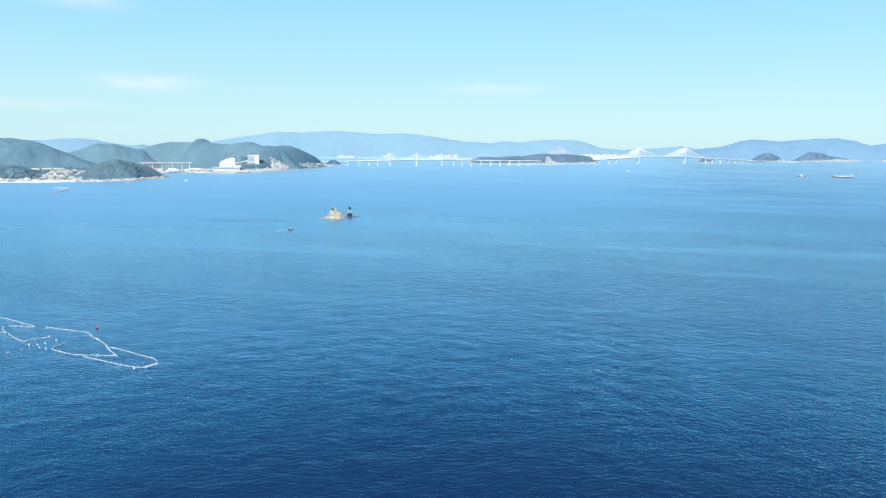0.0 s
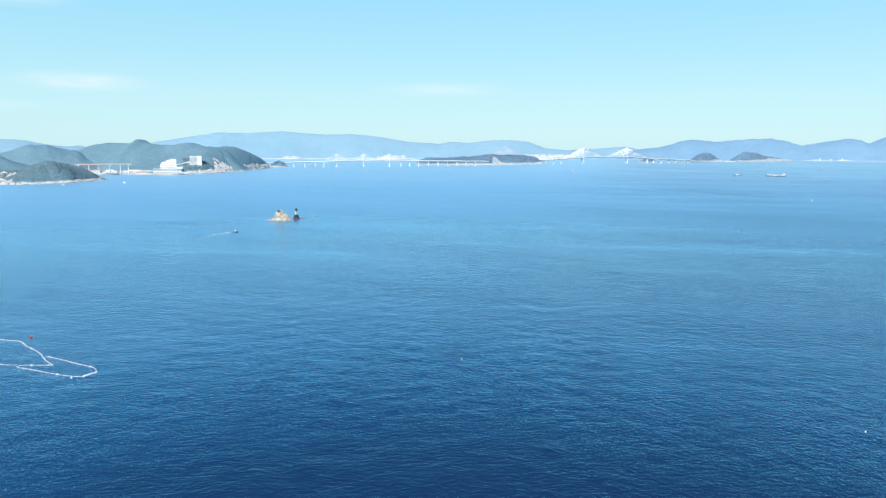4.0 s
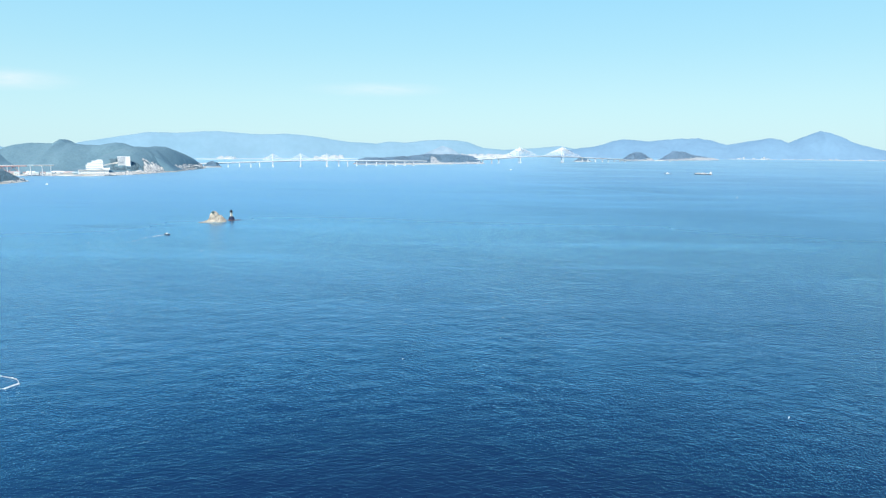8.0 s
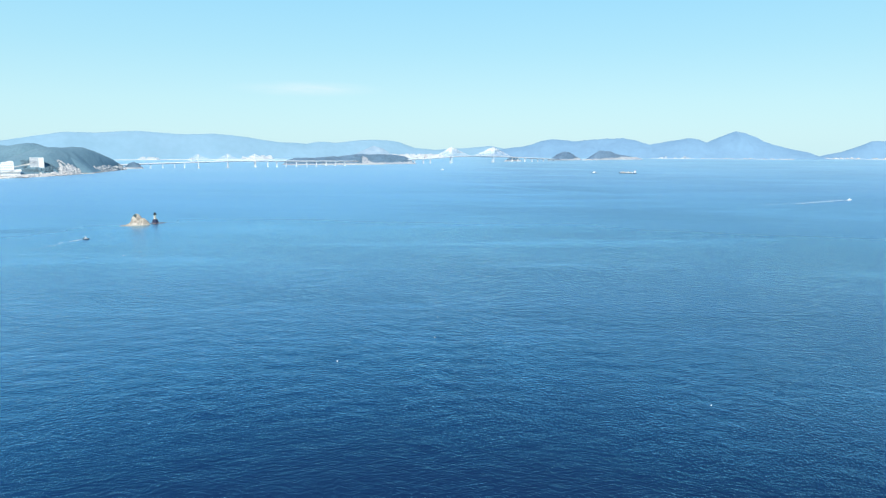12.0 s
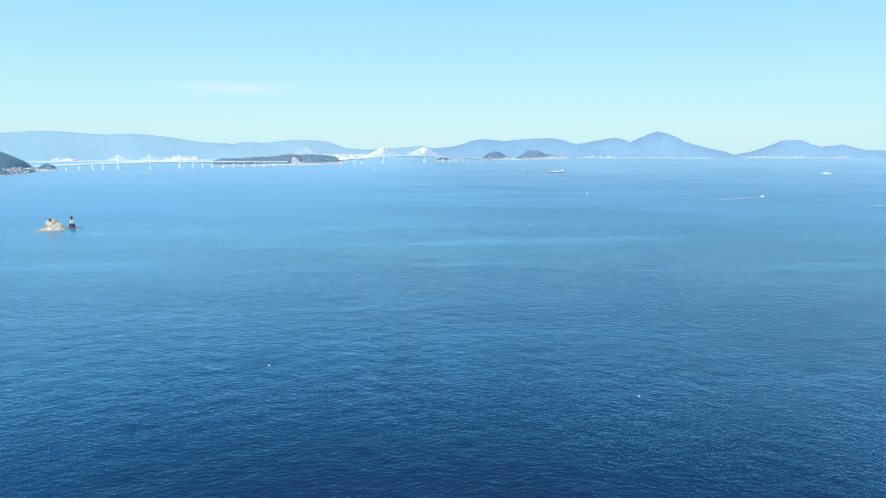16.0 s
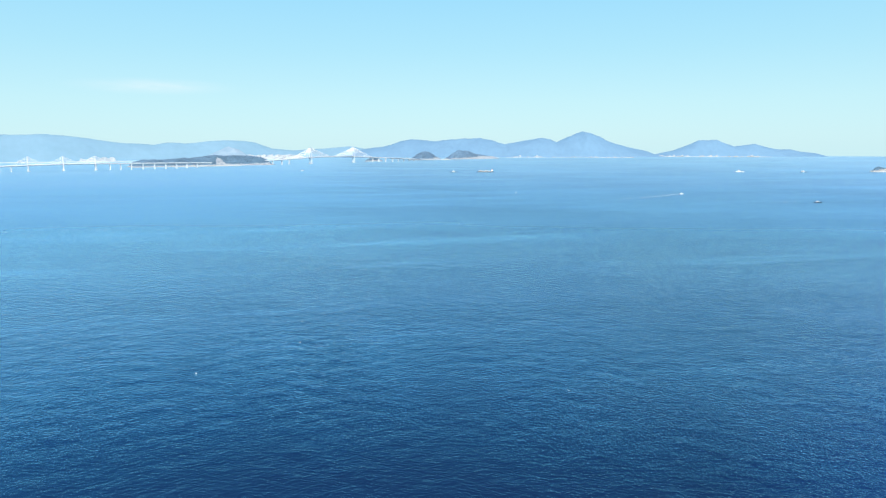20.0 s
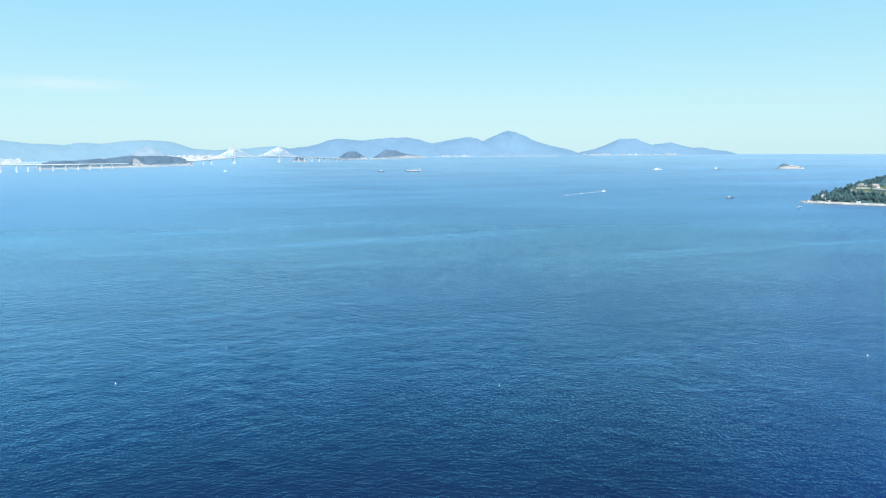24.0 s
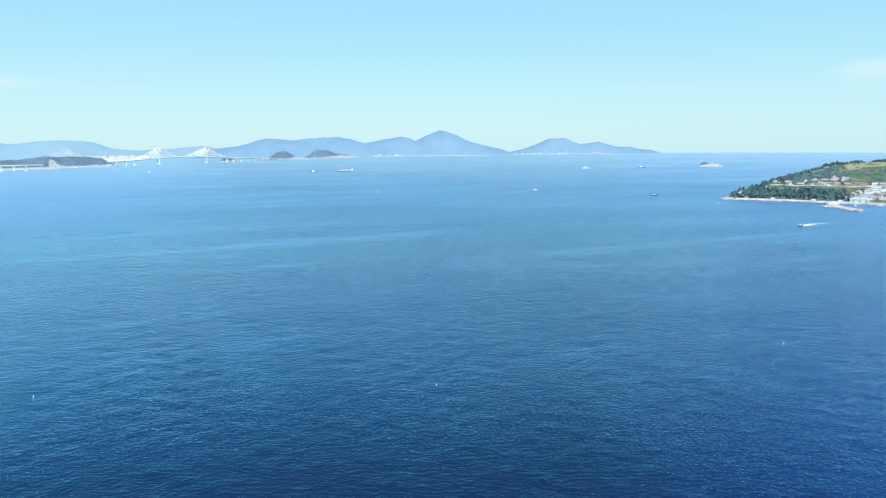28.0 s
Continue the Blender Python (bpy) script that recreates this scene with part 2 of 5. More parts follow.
    far = n.tree.nodes.new("ShaderNodeVectorMath")
    far.operation = "LENGTH"
    n.link(shrink.outputs[0], far.inputs[0])
    ragged = n.math("ADD", far.outputs["Value"], n.math("MULTIPLY", n.math("SUBTRACT", n.noise(0.03, 5.0, (0.5, 1.4, 1), -6.0), 0.5), 1.6))
    mirror = n.math("MULTIPLY", mirror, n.ramp(ragged, [(0.55, 0.80), (1.0, 1.0)]))
    gusts = n.ramp(n.noise(0.045, 3.0, (0.22, 1.0, 1), -102.0, 0.55), [(0.3, 0.0), (0.7, 1.0)])
    close = n.math("DIVIDE", n.math("SUBTRACT", 330.0, reach.outputs["Value"]), 130.0, True)
    mirror = n.math("MULTIPLY", mirror, n.math("ADD", n.math("MULTIPLY", n.math("MULTIPLY", n.math("SUBTRACT", gusts, 0.5), 0.24), close), 1.0))
    # one long calm seam where two currents meet, running out across the bay
    def along(way, start):
        d = n.tree.nodes.new("ShaderNodeVectorMath")
        d.operation = "DOT_PRODUCT"
        d.inputs[1].default_value = (*way, 0.0)
        n.link(n.place.outputs["Position"], d.inputs[0])
        return n.math("SUBTRACT", d.outputs["Value"], start)

    aside = n.math("ADD", along((0.9338, 0.3576), 826.0), n.math("MULTIPLY", n.math("SUBTRACT", n.noise(0.004, 4.0), 0.5), 70.0))
    ends = n.math("ABSOLUTE", n.math("DIVIDE", along((0.3576, -0.9338), -1090.0), 430.0))
    seam = n.math("MULTIPLY", n.ramp(n.math("DIVIDE", n.math("ABSOLUTE", aside), 13.0), [(0.25, 1.0), (1.0, 0.0)]), n.ramp(ends, [(0.7, 1.0), (1.0, 0.0)]))
    mirror = n.math("MULTIPLY", mirror, n.math("ADD", n.math("MULTIPLY", seam, 0.16), 1.0))
    # hand-set gain of the mirror to the west and the east
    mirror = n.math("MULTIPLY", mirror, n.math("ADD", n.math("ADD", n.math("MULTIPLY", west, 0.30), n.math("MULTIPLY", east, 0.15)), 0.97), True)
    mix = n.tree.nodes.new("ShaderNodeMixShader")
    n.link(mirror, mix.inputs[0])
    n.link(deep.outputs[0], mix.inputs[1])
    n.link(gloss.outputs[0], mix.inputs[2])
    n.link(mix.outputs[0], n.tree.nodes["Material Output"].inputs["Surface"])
    return n.mat


M_sea = water()
M_far = distance("hazed_range", (0.103, 0.182, 0.260), (0.111, 0.193, 0.272), 0.006, 0.80)
M_farther = distance("hazed_farthest_range", (0.128, 0.216, 0.276), (0.138, 0.226, 0.288), 0.005, 0.80)
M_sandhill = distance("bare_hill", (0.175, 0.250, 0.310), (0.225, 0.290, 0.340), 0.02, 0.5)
# blue-grey haze is painted into the hill woods' base colour
M_hazed_hill = shore("hazed_wooded_hill", (0.106, 0.196, 0.240), (0.126, 0.220, 0.260), (0.24, 0.23, 0.20), (0.50, 0.48, 0.43), 2.6, 0.02, 0.16)
# the farther islands: a paler, bluer haze painted into the colour
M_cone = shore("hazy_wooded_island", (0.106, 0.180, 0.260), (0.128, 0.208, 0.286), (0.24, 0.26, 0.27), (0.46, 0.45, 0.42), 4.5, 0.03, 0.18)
M_cliff = plain("pale_cliff", (0.32, 0.32, 0.31), (0.66, 0.64, 0.60), 0.16, 0.9, 1.5, 0.3)
# cliff rock again, with distance haze mixed into its colour
M_far_cliff = plain("hazed_island_rock", (0.25, 0.28, 0.31), (0.44, 0.46, 0.47), 0.10, 0.9, 1.0, 0.3)
# the nearer islands' woods, blued by haze in the base colour
M_hazed_isle = shore("wooded_island", (0.090, 0.160, 0.226), (0.110, 0.186, 0.250), (0.22, 0.24, 0.25), (0.46, 0.45, 0.42), 4.5, 0.03, 0.18)
# the plain's green is greyed by painted haze; the sand is not
M_plain = shore("hazed_coastal_plain", (0.075, 0.125, 0.135), (0.14, 0.19, 0.18), (0.52, 0.49, 0.42), (0.70, 0.66, 0.58), 4.6, 0.05)
M_rock = plain("weathered_rock", (0.23, 0.20, 0.16), (0.55, 0.495, 0.41), 0.35, 0.9, 0.5, 1.2)
M_ledge = plain("wet_reddish_rock", (0.10, 0.06, 0.05), (0.24, 0.15, 0.12), 0.5, 0.6, 0.3, 1.2)
# leaves with a thinner painted haze than the hills behind
M_leaf = leafage("hazed_wood_leaves", (0.080, 0.140, 0.174), (0.102, 0.166, 0.194), 0.35)
# island leaves take the same painted haze as their ground
M_leaf_far = leafage("hazed_isle_leaves", (0.094, 0.162, 0.228), (0.112, 0.186, 0.250), 0.2)
# the headland's woods carry the hills' painted haze too
M_hazed_head = shore("hazed_headland_ground", (0.104, 0.192, 0.234), (0.126, 0.216, 0.254), (0.26, 0.25, 0.22), (0.52, 0.50, 0.45), 5.0, 0.03, 0.18)
# leaves of the farther islands, with the stronger haze painted in
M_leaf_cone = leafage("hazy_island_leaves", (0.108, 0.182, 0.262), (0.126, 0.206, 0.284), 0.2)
M_pine = leafage("pine_needles", (0.046, 0.114, 0.128), (0.086, 0.172, 0.172), 0.9)
M_bark = plain("pine_bark", (0.08, 0.05, 0.035), (0.16, 0.11, 0.08), 2.0, 0.9)
M_plaster = plain("weathered_plaster", (0.44, 0.44, 0.43), (0.62, 0.61, 0.59), 0.25, 0.85)
M_white = plain("white_paint", (0.72, 0.73, 0.72), (0.82, 0.82, 0.80), 0.2, 0.6)
M_concrete = plain("pale_concrete", (0.42, 0.41, 0.38), (0.60, 0.58, 0.54), 0.3, 0.85, 0.03, 3.0)
M_bridge = plain("bridge_concrete", (0.62, 0.64, 0.65), (0.72, 0.73, 0.73), 0.1, 0.7)
M_cable = plain("stay_cable_sheath", (0.74, 0.75, 0.75), (0.82, 0.82, 0.82), 0.3, 0.5)
M_glass = plain("window_glass", (0.05, 0.08, 0.11), (0.08, 0.12, 0.15), 0.5, 0.12)
# a paler copy of the glass, with sunlight put into its colour
M_pale_glass = plain("sunlit_window_glass", (0.30, 0.34, 0.38), (0.40, 0.44, 0.48), 0.5, 0.15)
M_black = plain("black_paint", (0.015, 0.015, 0.018), (0.03, 0.03, 0.033), 1.0, 0.5)
M_navy = plain("navy_paint", (0.012, 0.02, 0.055), (0.025, 0.035, 0.08), 1.0, 0.5)
M_girder = plain("faded_red_steel", (0.40, 0.19, 0.17), (0.50, 0.27, 0.24), 0.3, 0.6)
M_faded_red = plain("sunbleached_red_timber", (0.50, 0.36, 0.37), (0.62, 0.48, 0.48), 0.3, 0.8)
M_red = plain("red_paint", (0.55, 0.07, 0.035), (0.66, 0.12, 0.06), 1.0, 0.55)
M_orange = plain("orange_roof", (0.40, 0.31, 0.30), (0.54, 0.44, 0.42), 0.8, 0.8, 0.05, 4.0)
M_blue = plain("blue_roof", (0.16, 0.36, 0.52), (0.26, 0.48, 0.62), 0.5, 0.55)
M_grey = plain("grey_roof", (0.24, 0.25, 0.26), (0.36, 0.36, 0.36), 0.6, 0.8)
M_cream = plain("cream_wall", (0.60, 0.56, 0.48), (0.72, 0.68, 0.60), 0.5, 0.85)
M_sand = plain("beach_sand", (0.55, 0.50, 0.40), (0.70, 0.64, 0.52), 0.1, 0.95, 0.1, 0.5)
M_shingle = plain("pale_shingle", (0.46, 0.44, 0.40), (0.70, 0.67, 0.60), 0.3, 0.9, 0.3, 1.0)
M_foam = plain("sea_foam", (0.72, 0.78, 0.80), (0.90, 0.92, 0.92), 0.8, 0.8, 0.2, 2.0)
M_old_foam = plain("thin_old_foam", (0.44, 0.55, 0.62), (0.56, 0.65, 0.70), 0.3, 0.6)
M_float = plain("white_float", (0.74, 0.75, 0.74), (0.85, 0.85, 0.84), 2.0, 0.5)
M_rope = plain("pale_rope", (0.56, 0.56, 0.54), (0.70, 0.70, 0.68), 3.0, 0.9)
M_hull = plain("dark_hull", (0.03, 0.045, 0.07), (0.06, 0.08, 0.10), 0.4, 0.45)
M_hotel = plain("hotel_plaster", (0.52, 0.54, 0.55), (0.62, 0.63, 0.63), 0.15, 0.8)
M_pale_yellow = plain("faded_yellow_paint", (0.80, 0.77, 0.58), (0.86, 0.84, 0.70), 1.0, 0.6)
M_rust = plain("rust_tile_roof", (0.30, 0.21, 0.19), (0.44, 0.32, 0.29), 0.8, 0.85, 0.05, 4.0)
M_quay = plain("harbour_concrete", (0.40, 0.39, 0.37), (0.70, 0.69, 0.65), 0.12, 0.9, 0.05, 2.0)
M_pale_blue = plain("pale_blue_metal", (0.42, 0.53, 0.58), (0.50, 0.60, 0.64), 0.4, 0.5)
M_wet_shaded = plain("wet_shaded_concrete", (0.07, 0.075, 0.08), (0.15, 0.15, 0.15), 0.4, 0.6)
M_straw = plain("dry_grass", (0.24, 0.25, 0.14), (0.36, 0.34, 0.19), 0.06, 0.95, 0.2, 0.6)
M_earth = plain("field_earth", (0.16, 0.15, 0.10), (0.25, 0.22, 0.15), 0.08, 0.95, 0.2, 0.6)


def fields():
    """The headland's slope: grass, scrub and terraced plots."""
    n = Nodes("terraced_fields", 0.9)
    grass = n.mix(n.ramp(n.noise(0.05, 5.0), [(0.35, 0.0), (0.65, 1.0)]), (0.072, 0.120, 0.064), (0.132, 0.184, 0.088))
    plots = n.ramp(n.noise(0.022, 2.0, (1.0, 0.6, 1), 20.0), [(0.52, 0.0), (0.56, 1.0)])
    c = n.mix(plots, grass, n.mix(n.noise(0.3), (0.15, 0.18, 0.10), (0.24, 0.25, 0.15)))
    scrub = n.ramp(n.noise(0.13, 6.0), [(0.47, 0.0), (0.60, 1.0)])
    c = n.mix(scrub, c, (0.045, 0.080, 0.062))
    n.bump(n.noise(0.5, 5.0), 0.5)
    return n.colour(c)


M_field = fields()


# ---- building blocks ----
def part(name, bm, material, parent=None, label=""):
    """Links a bmesh as one mesh object under a thing or a part."""
    me = bpy.data.meshes.new(name)
    bm.to_mesh(me)
    bm.free()
    me.materials.append(material)
    ob = new(name, me)
    ob.parent = parent
    return tagged(ob, label) if label else ob


def sheet(name, verts, faces, material, parent=None, smooth=True):
    """Links arrays of corners and faces (all triangles or all quads) as one mesh object."""
    verts, faces = np.asarray(verts, np.float32), np.asarray(faces, np.int32)
    me = bpy.data.meshes.new(name)
    k = faces.shape[1]
    me.vertices.add(len(verts))
    me.vertices.foreach_set("co", verts.ravel())
    me.loops.add(faces.size)
    me.loops.foreach_set("vertex_index", faces.ravel())
    me.polygons.add(len(faces))
    me.polygons.foreach_set("loop_start", np.arange(0, faces.size, k, dtype=np.int32))
    me.polygons.foreach_set("use_smooth", np.full(len(faces), smooth))
    me.update(calc_edges=True)
    me.materials.append(material)
    ob = new(name, me)
    ob.parent = parent
    return ob


def thing(name, label, category, at=(0, 0, 0), turn=0.0, group="", kind=""):
    ob = new(name)
    ob.matrix_basis = pose(*at, 0, 0, turn)
    return tagged(ob, label, category, group, kind)


def box(bm, x0, x1, y0, y1, z0, z1, bevel=0.0):
    made = bmesh.ops.create_cube(bm, size=1.0, matrix=Matrix.LocRotScale(((x0 + x1) / 2, (y0 + y1) / 2, (z0 + z1) / 2), None, (x1 - x0, y1 - y0, z1 - z0)))
    if bevel:
        edges = list({e for v in made["verts"] for e in v.link_edges})
        bmesh.ops.bevel(bm, geom=edges, offset=bevel, segments=2, affect="EDGES", profile=0.6)
    return bm


def boxed(*a, **k):
    return box(bmesh.new(), *a, **k)


def rod(bm, a, b, r0, r1=None, sides=6):
    """A tapered round bar from a to b."""
    a, b = Vector(a), Vector(b)
    m = Matrix.Translation((a + b) / 2) @ (b - a).to_track_quat("Z", "Y").to_matrix().to_4x4()
    bmesh.ops.create_cone(bm, cap_ends=True, segments=sides, radius1=r0, radius2=r0 if r1 is None else r1, depth=(b - a).length, matrix=m)
    return bm


def rodded(*a, **k):
    return rod(bmesh.new(), *a, **k)


def lathe(bm, outline, sides=16):
    """Turns an outline of (radius, height) round the z axis."""
    rings = [[bm.verts.new((r * math.cos(2 * math.pi * i / sides), r * math.sin(2 * math.pi * i / sides), z)) for i in range(sides)] for r, z in outline]
    for low, high in zip(rings, rings[1:]):
        for i in range(sides):
            bm.faces.new((low[i], low[(i + 1) % sides], high[(i + 1) % sides], high[i]))
    bm.faces.new(rings[-1])
    bm.faces.new(rings[0][::-1])
    return bm


def blob(seed, rough=0.28, rings=1):
    """A lumpy clump of leaves or stone: corners and triangles of unit size."""
    bm = bmesh.new()
    bmesh.ops.create_icosphere(bm, subdivisions=rings, radius=1.0)
    rng = random.Random(seed)
    v = np.array([tuple(p.co * (1 + rng.uniform(-rough, rough))) for p in bm.verts])
    f = np.array([[q.index for q in p.verts] for p in bm.faces])
    bm.free()
    return v, f


CLUMPS = [blob(i) for i in range(8)]


def fractal(x, y, z=0.0, octaves=5):
    return noise.fractal(Vector((x, y, z)), 1.0, 2.0, octaves)


class Ridge:
    """Rising ground between a straight shore from a to b and a crest behind it, as a height over the plan."""

    def __init__(self, a, b, near, far, crest, rough=0.25, grain=60.0, seed=0.0, soft=12.0, power=1.0, taper=((0, 1), (1, 1))):
        self.a, b = Vector(a), Vector(b)
        self.u = (b - self.a).normalized()
        n = Vector((-self.u.y, self.u.x))
        self.n = n if n.dot(self.a) > 0 else -n
        self.near, self.far, self.rough, self.grain, self.seed, self.power = near, far, rough, grain, seed, power
        self.crumple = min(1.0, rough / 0.10)
        self.s0, self.s1 = crest[0][0], crest[-1][0]
        fine = np.linspace(self.s0, self.s1, 400)
        h = np.interp(fine, *zip(*crest))
        k = max(1, int(soft / (fine[1] - fine[0])))
        kernel = np.hanning(2 * k + 3)
        h = np.convolve(np.pad(h, k + 1, "edge"), kernel / kernel.sum(), "valid")
        self.fine, self.h, self.taper = fine, h, tuple(zip(*taper))

    def depth(self, s):
        """How far the shore lies before the crest."""
        return self.near * float(np.interp(s, *self.taper))

    def z(self, s, c):
        top = float(np.interp(s, self.fine, self.h))
        w = fractal(s / self.grain, c / self.grain, self.seed, 3)
        near = self.depth(s) * (1 + 0.10 * fractal(s / self.grain * 0.7, 3.3, self.seed, 3))
        if c < 0:
            x = (c + near) / near
            p = math.sin(math.pi / 2 * max(0.0, x)) ** self.power if x > 0 else x * 1.2
        else:
            p = math.cos(math.pi / 2 * min(1.0, c / self.far)) - (0.1 if c >= self.far else 0)
        if p <= 0:
            return -3.0 + 3.0 * max(-1.0, p)
        return top * (p + self.rough * w * (1.1 - p) * p * 2.4 + self.crumple * p * (0.035 * w + 0.022 * fractal(s / 22, c / 22, self.seed + 5.0, 3))) - 0.3

    def at(self, s, c):
        p = self.a + self.u * s + self.n * (self.near + c)
        return p.x, p.y, self.z(s, c)

    def rock_face(self, name, heights, step, label, lift=2.2, material=None):
        """Bare broken rock laid over the foot of the slope, up to a ragged line of heights along the shore."""
        rng = np.random.RandomState(int(self.seed * 10) + 3)
        ss = np.arange(heights[0][0], heights[-1][0], step)
        tt = np.linspace(0, 1, 18)
        verts, keep = [], []
        for s in ss:
            top = float(np.interp(s, *zip(*heights)))
            deep = self.depth(s)
            for t in tt:
                c = -deep * 1.12 + t * deep * 0.75
                x, y, z = self.at(s, c)
                limit = top * (0.92 + 0.5 * fractal(s / 14, c / 14, 4.4)) * (0.85 + 0.3 * rng.rand())
                keep.append(z < limit)
                verts.append((x + rng.normal() * 0.3 * step, y + rng.normal() * 0.3 * step, max(-1.0, z + lift) + 2.2 * rng.rand()))
        k = len(tt)
        faces = [(i, i + k, i + k + 1, i + 1) for i in range(len(verts) - k - 1) if (i + 1) % k and all(keep[j] for j in (i, i + k, i + k + 1, i + 1))]
        return tagged(sheet(name, verts, faces, material or M_cliff, smooth=False), label, "rock", "", "structure")

    def build(self, name, material, ns, nc, label, category="hill", kind="structure", canopy=0.0):
        """One mesh over the plan; canopy: the height of the ragged tree tops that cover it."""
        rng = np.random.RandomState(ns)
        ss = np.linspace(self.s0, self.s1, ns)
        cc = np.concatenate([np.linspace(-self.near * 1.15, 0, nc), np.linspace(0, self.far, nc // 2)[1:]])
        verts = np.array([self.at(s, c) for s in ss for c in cc])
        k = len(cc)
        if canopy:
            verts[:, 2] += np.where(verts[:, 2] > 4, canopy * rng.rand(len(verts)) ** 1.5, 0)
            verts[:, :2] += np.where(verts[:, 2:] > 4, 0.4 * rng.normal(size=(len(verts), 2)), 0)
        i = (np.arange(ns - 1)[:, None] * k + np.arange(k - 1)[None, :]).ravel()
        faces = np.stack([i, i + k, i + k + 1, i + 1], 1)
        if self.u.cross(self.n) < 0:
            faces = faces[:, ::-1]
        ob = sheet(name, verts, faces, material)
        return tagged(ob, label, category, "", kind)

    def spots(self, count, seed, low=3.0, c0=-1.0, c1=0.3, s0=0.0, s1=1.0, gap=None):
        rng, out = random.Random(seed), []
        for _ in range(count * 3):
            s = self.s0 + (self.s1 - self.s0) * (s0 + (s1 - s0) * rng.random())
            c = rng.uniform(c0 * self.near, c1 * self.far)
            if gap and gap(s, c):
                continue
            p = self.at(s, c)
            if p[2] > low + 3 * rng.random():
                out.append(p)
                if len(out) == count:
                    break
        return out


def woods(name, spots, low, high, seed, material, label, flat=1.0):
    """Many small crowns as one mesh of kind stuff."""
    rng, vs, fs, base = random.Random(seed), [], [], 0
    for x, y, z in spots:
        v, f = CLUMPS[rng.randrange(len(CLUMPS))]
        r = rng.uniform(low, high)
        turn = rng.uniform(0, 6.28)
        c, s = math.cos(turn), math.sin(turn)
        w = v @ np.array([[c, s, 0], [-s, c, 0], [0, 0, 1]]) * (r, r, r * flat * rng.uniform(0.55, 1.1)) + (x, y, z)
        vs.append(w)
        fs.append(f + base)
        base += len(v)
    ob = sheet(name, np.concatenate(vs), np.concatenate(fs), material, None, smooth=True)
    return tagged(ob, label, "trees", "", "stuff")

# ---- the sea ----
def build_sea():
    """One disc of water out to the horizon: real waves near the camera's foot, finer ones in the material."""
    inner, step = 100.0, math.radians(0.26)
    wedge = np.radians(np.arange(-42, 80.01, 0.26))
    rest = np.radians(np.arange(84, 318, 4.0))
    bearings = np.concatenate([wedge, rest])
    rows = int(math.log(SEA_RADIUS / inner) / (step * 1.25))
    radii = np.concatenate([[20.0, 60.0], inner * (SEA_RADIUS / inner) ** (np.arange(rows + 1) / rows)])
    r, b = np.meshgrid(radii, bearings, indexing="ij")
    x, y = r * np.sin(b), r * np.cos(b)
    z = np.zeros_like(x)
    rng = np.random.RandomState(4)
    for _ in range(40):
        length = 2.2 * (7.0 ** rng.rand())
        way = math.radians(rng.normal(10 if rng.rand() < 0.5 else 112, 30))
        k = 2 * math.pi / length
        fade = np.clip((length / (r * step) - 4.0) / 6.0, 0, 1) * (r > 90)
        z += fade * 0.0013 * length ** 0.8 * np.sin(k * (x * math.cos(way) + y * math.sin(way)) + rng.rand() * 6.28)
    n = len(bearings)
    verts = np.concatenate([np.stack([x, y, z], -1).reshape(-1, 3), [[0, 0, 0]]])
    i = np.arange(len(radii) - 1)[:, None] * n + np.arange(n)[None, :]
    j = np.arange(len(radii) - 1)[:, None] * n + (np.arange(n)[None, :] + 1) % n
    quads = np.stack([i, j, j + n, i + n], -1).reshape(-1, 4)[:, ::-1]
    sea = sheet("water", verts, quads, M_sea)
    return tagged(sea, "deep blue open sea with small wind waves and calm slicks", "sea", "", "structure")


build_sea()

# ---- far ranges, a backdrop with blue haze painted into its colour and glow ----
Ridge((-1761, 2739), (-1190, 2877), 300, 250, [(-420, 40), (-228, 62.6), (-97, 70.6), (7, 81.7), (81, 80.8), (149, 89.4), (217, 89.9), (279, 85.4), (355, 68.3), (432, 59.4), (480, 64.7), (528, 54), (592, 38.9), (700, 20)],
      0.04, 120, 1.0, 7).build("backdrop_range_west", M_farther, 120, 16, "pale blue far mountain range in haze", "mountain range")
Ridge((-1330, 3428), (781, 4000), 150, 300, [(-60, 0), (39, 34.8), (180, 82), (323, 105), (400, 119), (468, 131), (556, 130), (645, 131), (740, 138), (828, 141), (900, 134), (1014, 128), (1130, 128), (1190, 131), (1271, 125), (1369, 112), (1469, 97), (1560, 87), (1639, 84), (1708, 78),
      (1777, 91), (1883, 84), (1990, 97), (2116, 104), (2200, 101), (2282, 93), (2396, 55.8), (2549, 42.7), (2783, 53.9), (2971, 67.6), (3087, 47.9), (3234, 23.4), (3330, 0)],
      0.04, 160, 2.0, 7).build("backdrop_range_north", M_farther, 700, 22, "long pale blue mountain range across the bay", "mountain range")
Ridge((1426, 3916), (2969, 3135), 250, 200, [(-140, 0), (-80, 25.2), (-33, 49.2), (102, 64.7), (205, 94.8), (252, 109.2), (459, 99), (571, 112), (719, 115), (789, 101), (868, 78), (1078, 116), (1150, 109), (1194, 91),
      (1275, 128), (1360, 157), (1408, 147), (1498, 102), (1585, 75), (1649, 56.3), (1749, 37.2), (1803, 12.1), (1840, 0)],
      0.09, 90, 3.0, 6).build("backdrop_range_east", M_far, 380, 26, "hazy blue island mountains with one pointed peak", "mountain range")
